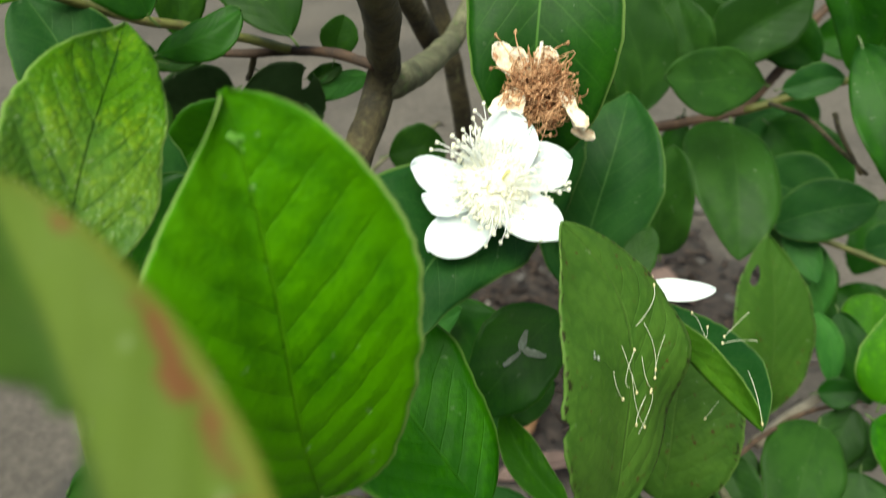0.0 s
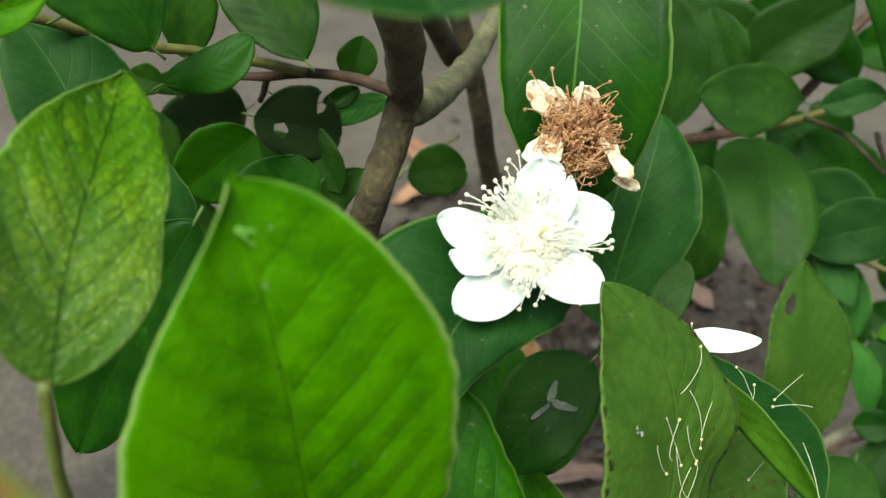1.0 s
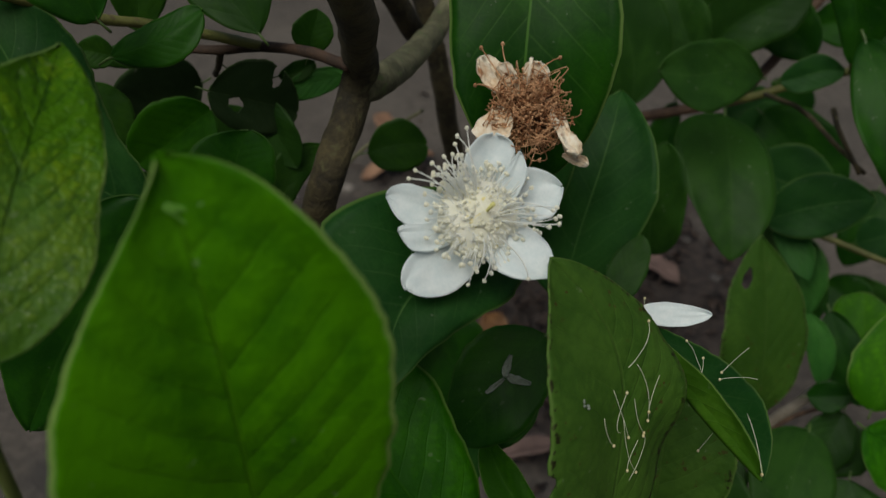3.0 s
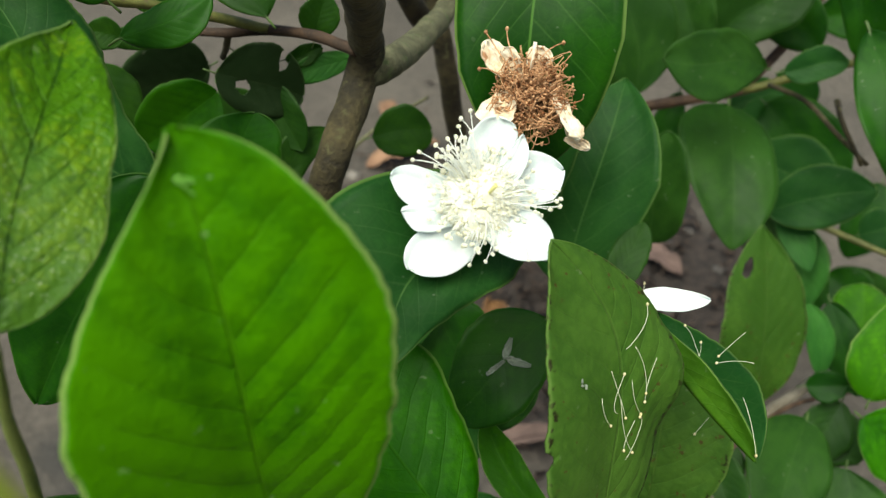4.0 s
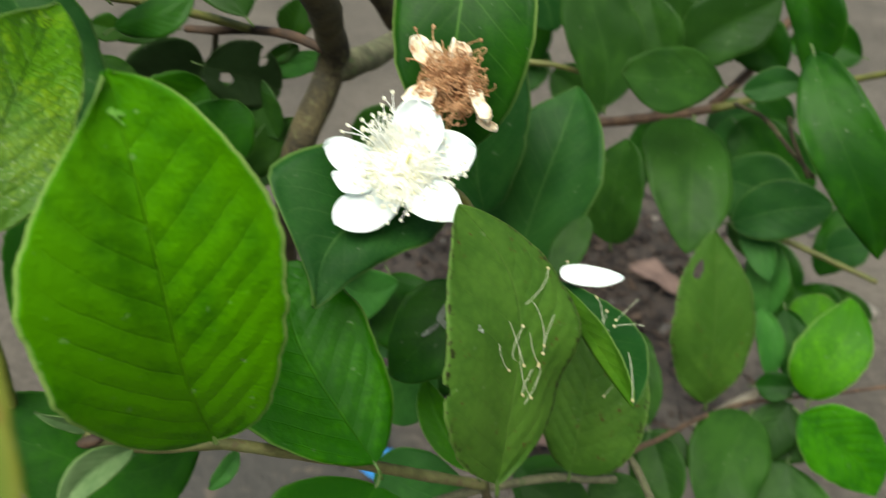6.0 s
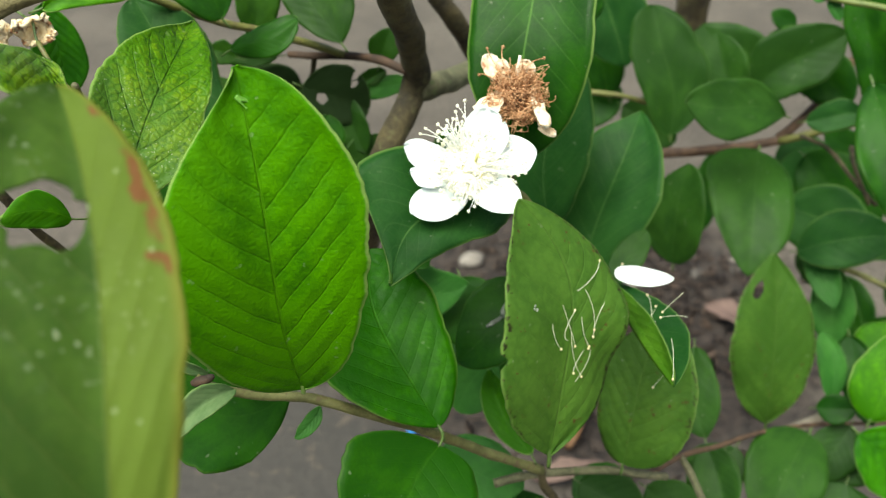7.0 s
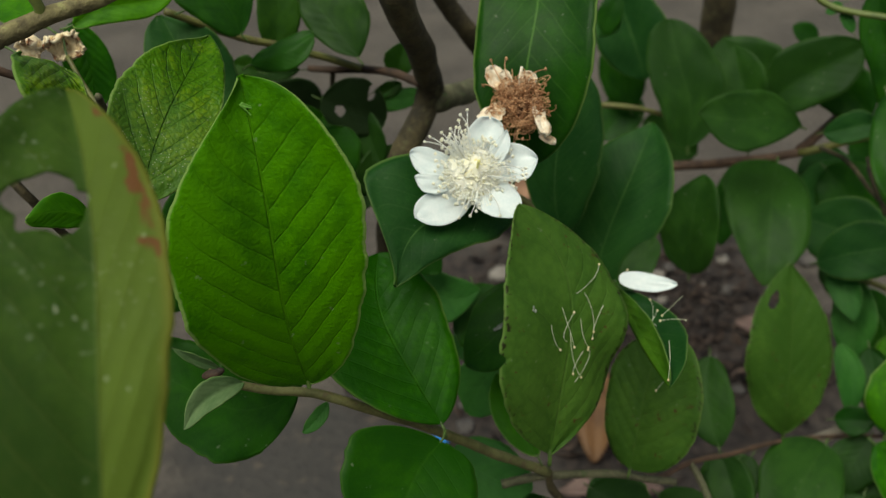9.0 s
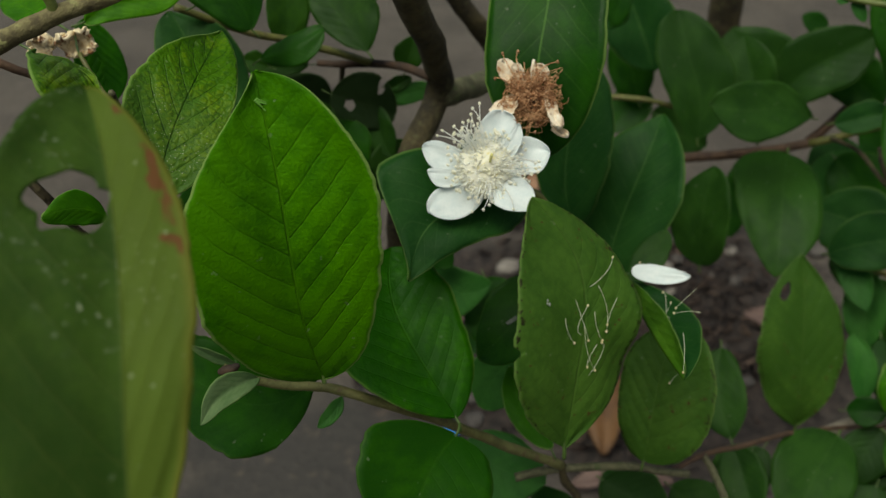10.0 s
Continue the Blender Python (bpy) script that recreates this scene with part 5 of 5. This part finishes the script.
def build_calyx(centre, face, size, turn, label):
    """A dried calyx: a brown cup with thick, curled creamy lobes round a dark hollow."""
    z = Vector(face).normalized()
    x = z.orthogonal().normalized()
    m = Matrix((x, z.cross(x), z)).transposed().to_4x4()
    m.translation = centre
    ring, faces = [], []
    profile = ((0.10, -0.55), (0.46, -0.46), (0.62, -0.15), (0.66, 0.14), (0.54, 0.26), (0.36, 0.18), (0.26, -0.10), (0.08, -0.25))
    for r, h in profile:
        for k in range(14):
            a = 2 * math.pi * k / 14
            w = 1 + 0.45 * noise.noise(Vector((1.4 * math.cos(a) + turn, 1.4 * math.sin(a), 1.5 * h)))
            ring.append(Vector((r * w * math.cos(a), r * w * math.sin(a), h)) * size)
    for j in range(len(profile) - 1):
        for k in range(14):
            a, b = j * 14 + k, j * 14 + (k + 1) % 14
            faces.append((a, b, b + 14, a + 14))
    faces += [tuple(range(14))[::-1], tuple(range(len(ring) - 14, len(ring)))]
    cup = new("dried_calyx", mesh_of("dried_calyx", ring, faces, [CALYX]))
    cup.matrix_basis = m
    under(tagged(cup, label), shrub)
    rng = random.Random(turn)
    for k in range(5):
        a = turn + 72 * k + rng.uniform(-12, 12)
        lobe = child("sepal", blade_mesh("sepal", lobe_surface(size * rng.uniform(0.45, 1.0), size * rng.uniform(0.30, 0.55), k + turn), CALYX, CALYX, 4, 8, (), 0.16 * size), cup)
        lobe.matrix_basis = pose(0.42 * size * math.cos(radians(a)), 0.42 * size * math.sin(radians(a)), 0.02 * size, rng.uniform(-10, 70), rng.uniform(-35, 35), a - 90)


def lobe_surface(length, half, seed):
    def at(u, v):
        w = (1 - 0.55 * v * v) * (0.65 + 0.35 * math.sin(math.pi * min(1.0, v + 0.15)))
        x = u * half * w * (1 + 0.5 * noise.noise(Vector((v * 3, u, seed))))
        z = 0.35 * half * u * u + 0.30 * length * math.sin(2.4 * v) + 0.40 * length * noise.noise(Vector((u * 1.7, v * 2.5, seed)))
        return Vector((x, length * 0.9 * math.sin(1.4 * v), z))

    return at


build_calyx((-0.1035, 0.1355, 0.4366), (0.10, -0.85, -0.15), 0.0044, 11, "dried calyx with creamy curled lobes under a twig")
build_calyx((-0.0972, 0.1398, 0.4356), (0.35, -0.85, 0.05), 0.0052, 37, "dried calyx with creamy curled lobes and brown hollow")


def torn_flap(blade, u, v, reach, width, turn):
    """A lifted sliver of torn blade, curling up from the leaf that it belongs to."""
    ob, at = blade
    spot = at(u, v)
    n = (at(u + 0.05, v) - at(u - 0.05, v)).cross(at(u, v + 0.02) - at(u, v - 0.02)).normalized()
    side = Vector((math.cos(radians(turn)), math.sin(radians(turn)), 0))
    side = (side - n * side.dot(n)).normalized()
    up = n.cross(side)

    def sheet(a, b):
        return spot + side * (reach * b) + up * (a * 0.5 * width * (1 - 0.92 * b)) + n * (0.0004 + 0.10 * reach * b * b + 0.15 * width * a * a)

    child("torn_flap", blade_mesh("torn_flap", sheet, FLAP, FLAP, 3, 8, (), 0.0002), ob, "pale torn sliver of the blade")


torn_flap(BRIGHT_LEAF, -0.22, 0.934, 0.0044, 0.0010, -25)
torn_flap(BRIGHT_LEAF, -0.25, 0.936, 0.0028, 0.0007, -62)


# ---- loose things on the leaves ----
def rest_on(blade, u, v, lift):
    """A place and the normal on a blade's upper side."""
    ob, at = blade
    p = at(u, v)
    n = (at(min(u + 0.05, 1), v) - at(max(u - 0.05, -1), v)).cross(at(u, v + 0.02) - at(u, v - 0.02)).normalized()
    return ob.matrix_basis @ (p + n * lift), (ob.matrix_basis.to_3x3() @ n).normalized()


def fallen_stamen(blade, a, b, bow, label="fallen white stamen lying on the leaf"):
    line = []
    for k in range(9):
        t = k / 8
        u, v = a[0] + (b[0] - a[0]) * t, a[1] + (b[1] - a[1]) * t
        side = 4 * t * (1 - t) * bow
        line.append(rest_on(blade, u + side, v + side * 0.15, 0.00035)[0])
    middle = line[4].copy()
    line = [q - middle for q in line]
    ob = new("fallen_stamen", mesh_of("fallen_stamen", *tube_data(line, [0.000065] * 9, 5), [OLD_FILAMENT]))
    ob.location = middle
    tagged(ob, label, "stamen", "fallen stamens")
    child("anther", mesh_of("anther", *ball_data(line[0], 0.00032, 1.2, 4, 6), [OLD_ANTHER]), ob)


fallen_stamen(STAMEN_LEAF, (0.827, 0.711), (0.101, 0.631), -0.142)
fallen_stamen(STAMEN_LEAF, (0.399, 0.44), (0.255, 0.626), 0.039)
fallen_stamen(STAMEN_LEAF, (0.403, 0.466), (0.569, 0.562), -0.057)
fallen_stamen(STAMEN_LEAF, (0.086, 0.425), (-0.155, 0.594), -0.013)
fallen_stamen(STAMEN_LEAF, (0.025, 0.561), (-0.048, 0.455), -0.098)
fallen_stamen(STAMEN_LEAF, (0.35, 0.409), (0.149, 0.53), -0.038)
fallen_stamen(STAMEN_LEAF, (-0.142, 0.433), (-0.322, 0.541), -0.031)
fallen_stamen(STAMEN_LEAF, (0.316, 0.297), (-0.021, 0.488), -0.054)
fallen_stamen(STAMEN_LEAF, (0.343, 0.401), (0.21, 0.284), 0.112)
fallen_stamen(STAMEN_LEAF, (0.151, 0.32), (0.252, 0.401), -0.048)


def loose_stamen(a, b, lean):
    a, b = Vector(a), Vector(b)
    middle = (a + b) / 2
    line = [a.lerp(b, k / 8) + Vector(lean) * (4 * k / 8 * (1 - k / 8)) - middle for k in range(9)]
    ob = new("fallen_stamen", mesh_of("fallen_stamen", *tube_data(line, [0.000065] * 9, 5), [OLD_FILAMENT]))
    ob.location = middle
    tagged(ob, "fallen white stamen caught on a folded leaf", "stamen", "fallen stamens")
    child("anther", mesh_of("anther", *ball_data(line[0], 0.00032, 1.2, 4, 6), [OLD_ANTHER]), ob)


fallen_stamen(FOLDED_LEAF, (-0.970, 0.345), (-0.486, 0.531), 0.03, "fallen white stamen caught on a folded leaf")
fallen_stamen(FOLDED_LEAF, (-0.797, 0.461), (-0.450, 0.535), 0.03, "fallen white stamen caught on a folded leaf")
fallen_stamen(FOLDED_LEAF, (-0.463, 0.470), (-0.492, 0.582), 0.03, "fallen white stamen caught on a folded leaf")
loose_stamen((0.0528, 0.1663, 0.3651), (0.0520, 0.1640, 0.3630), (0.0002, 0.0001, 0.0001))
loose_stamen((0.0612, 0.1359, 0.3716), (0.0656, 0.1368, 0.3777), (0.0003, 0.0002, 0.0004))
loose_stamen((0.0608, 0.135, 0.3705), (0.0669, 0.1321, 0.3736), (0.0003, 0.0002, 0.0004))
loose_stamen((0.062, 0.1116, 0.3704), (0.0622, 0.1233, 0.3733), (0.0003, 0.0002, 0.0004))
loose_stamen((0.0631, 0.139, 0.3429), (0.0657, 0.1401, 0.3476), (0.0003, 0.0002, 0.0004))

for a, b, width, seed in (((0.22, 0.29), (0.03, 0.43), 0.0017, 65), ((-0.55, 0.34), (-0.02, 0.42), 0.0018, -60), ((0.0, 0.44), (0.12, 0.60), 0.0009, 20)):
    start, normal = rest_on(DARK_LEAF, *a, 0.0007)
    end = rest_on(DARK_LEAF, *b, 0.0007)[0]
    bit = new("withered_petal", petal_mesh("withered_petal", (end - start).length, width, PALE_DRY, 0.12, 0.08, seed))
    bit.matrix_basis = leaf_frame(start, end, normal)
    tagged(bit, "shrivelled whitish petal stuck to a dark leaf", "withered petal", "withered petals")
crumb = new("crumb", mesh_of("crumb", *joined([ball_data((0.0004 * math.cos(k * 2.1), 0.0009 * math.sin(k * 1.7), 0.0001 * k), 0.0003, 1.2, 4, 5) for k in range(7)]), [PALE_DRY]))
crumb.location = rest_on(STAMEN_LEAF, *(-0.587, 0.617), 0.0002)[0]
tagged(crumb, "whitish crumb on the old leaf", "crumb")

petal = new("fallen_petal", open_petal_mesh(0.0166, (0.0026, 0.0031, 0.35, 0.45, 0.36, 0.40, 0.75, 0.70, 0.0), 2.0))
petal.matrix_basis = leaf_frame((0.0503, 0.1600, 0.3662), (0.0668, 0.1601, 0.3656), (0.05, -0.66, 0.75))
tagged(petal, "single white petal fallen onto a leaf", "petal")


# ---- on the ground ----
def dead_leaf(place, turn, length, width, mat, label, tilt=0.0):
    at = leaf_surface(length, width, width, bow=0.10, fold=14.0, wave=0.06, seed=place[0] * 50)
    ob = new("dead_leaf", blade_mesh("dead_leaf", at, mat, mat, 5, 14, (), 0.0006))
    ob.matrix_basis = pose(*place, tilt, 0, turn)
    tagged(ob, label, "dead leaf", "dead leaves on the ground")


dead_leaf((0.1950, 0.6510, 0.004), -141.5, 0.064, 0.015, DRY_PINK, "dry pinkish brown leaf lying on the soil", 4)
dead_leaf((0.0368, 0.3991, 0.004), -80, 0.08, 0.010, DRY_PINK, "dry reddish brown leaf on the ground", 3)
dead_leaf((0.063, 0.4352, 0.004), 5, 0.11, 0.018, DRY_ORANGE, "dry orange brown leaf lying on the soil", 8)
dead_leaf((-0.1578, 0.6647, 0.004), 40, 0.03, 0.01, DRY_ORANGE, "small orange dry leaf on the soil", 3)
dead_leaf((-0.0699, 0.7788, 0.004), -60, 0.09, 0.015, DRY_LEAF, "dry brown leaf lying on the soil", 4)
dead_leaf((-0.0358, 0.8529, 0.004), 20, 0.07, 0.014, DRY_LEAF, "dry brown leaf lying on the soil", 4)
scrap = new("plastic_scrap", petal_mesh("plastic_scrap", 0.034, 0.030, BLUE, 0.08, 0.03, 6.4))
scrap.matrix_basis = pose(*(-0.0400, 0.3757, 0.012), 0, 0, -90)
tagged(scrap, "crumpled scrap of bright blue plastic on the ground", "plastic scrap")
scrap = new("plastic_scrap", petal_mesh("plastic_scrap", 0.02, 0.016, BLUE, 0.08, 0.03, 10.0))
scrap.matrix_basis = pose(*(0.1290, 0.3646, 0.012), 0, 0, -90)
tagged(scrap, "crumpled scrap of bright blue plastic on the ground", "plastic scrap")
scrap = new("plastic_scrap", petal_mesh("plastic_scrap", 0.017, 0.014, BLUE, 0.08, 0.04, 7.7))
scrap.matrix_basis = pose(*(-0.0647, 0.4266, 0.01), 0, 0, -20)
tagged(scrap, "crumpled scrap of bright blue plastic on the ground", "plastic scrap")


def stone_data(r, seed):
    verts, faces = ball_data((0, 0, 0), r, 0.62, 7, 10)
    verts = [q * (1 + 0.35 * noise.noise(q / r * 1.3 + Vector((seed * 3.7, 0, 0)))) for q in verts]
    return verts, faces


rng = random.Random(11)
for k in range(70):
    x, y = rng.gauss(0.10, 0.12), rng.gauss(0.64, 0.14)
    r = rng.uniform(0.003, 0.008) if k > 8 else rng.uniform(0.008, 0.014)
    ob = new("stone", mesh_of("stone", *stone_data(r, k), [PALE_STONE if k % 4 == 0 else STONE]))
    ob.location, ob.rotation_euler = (x, y, 0.3 * r), (0, 0, rng.uniform(0, 6))
    tagged(ob, "small pale rounded stone on the soil" if k % 4 == 0 else "small grey stone lying on the soil", "stone", "stones on the ground")

bits = []
for k in range(900):
    x, y = rng.gauss(0.10, 0.10), rng.gauss(0.63, 0.12)
    c, s = math.cos(k * 2.4), math.sin(k * 2.4)
    l, w = rng.uniform(0.003, 0.016), rng.uniform(0.001, 0.004)
    z = 0.004 + rng.uniform(0, 0.006)
    corners = [Vector((x + c * a - s * b, y + s * a + c * b, z + rng.gauss(0, 0.0015))) for a, b in ((-l, 0), (0, -w), (l, 0), (0, w))]
    bits.append((corners + [sum(corners, Vector()) / 4 - Vector((0, 0, 0.002))], [(0, 1, 2, 3), (1, 0, 4), (2, 1, 4), (3, 2, 4), (0, 3, 4)]))
tagged(new("leaf_litter", mesh_of("leaf_litter", *joined(bits), [LITTER])), "crumbs of dry leaf and bark on the soil", "litter", kind="stuff")
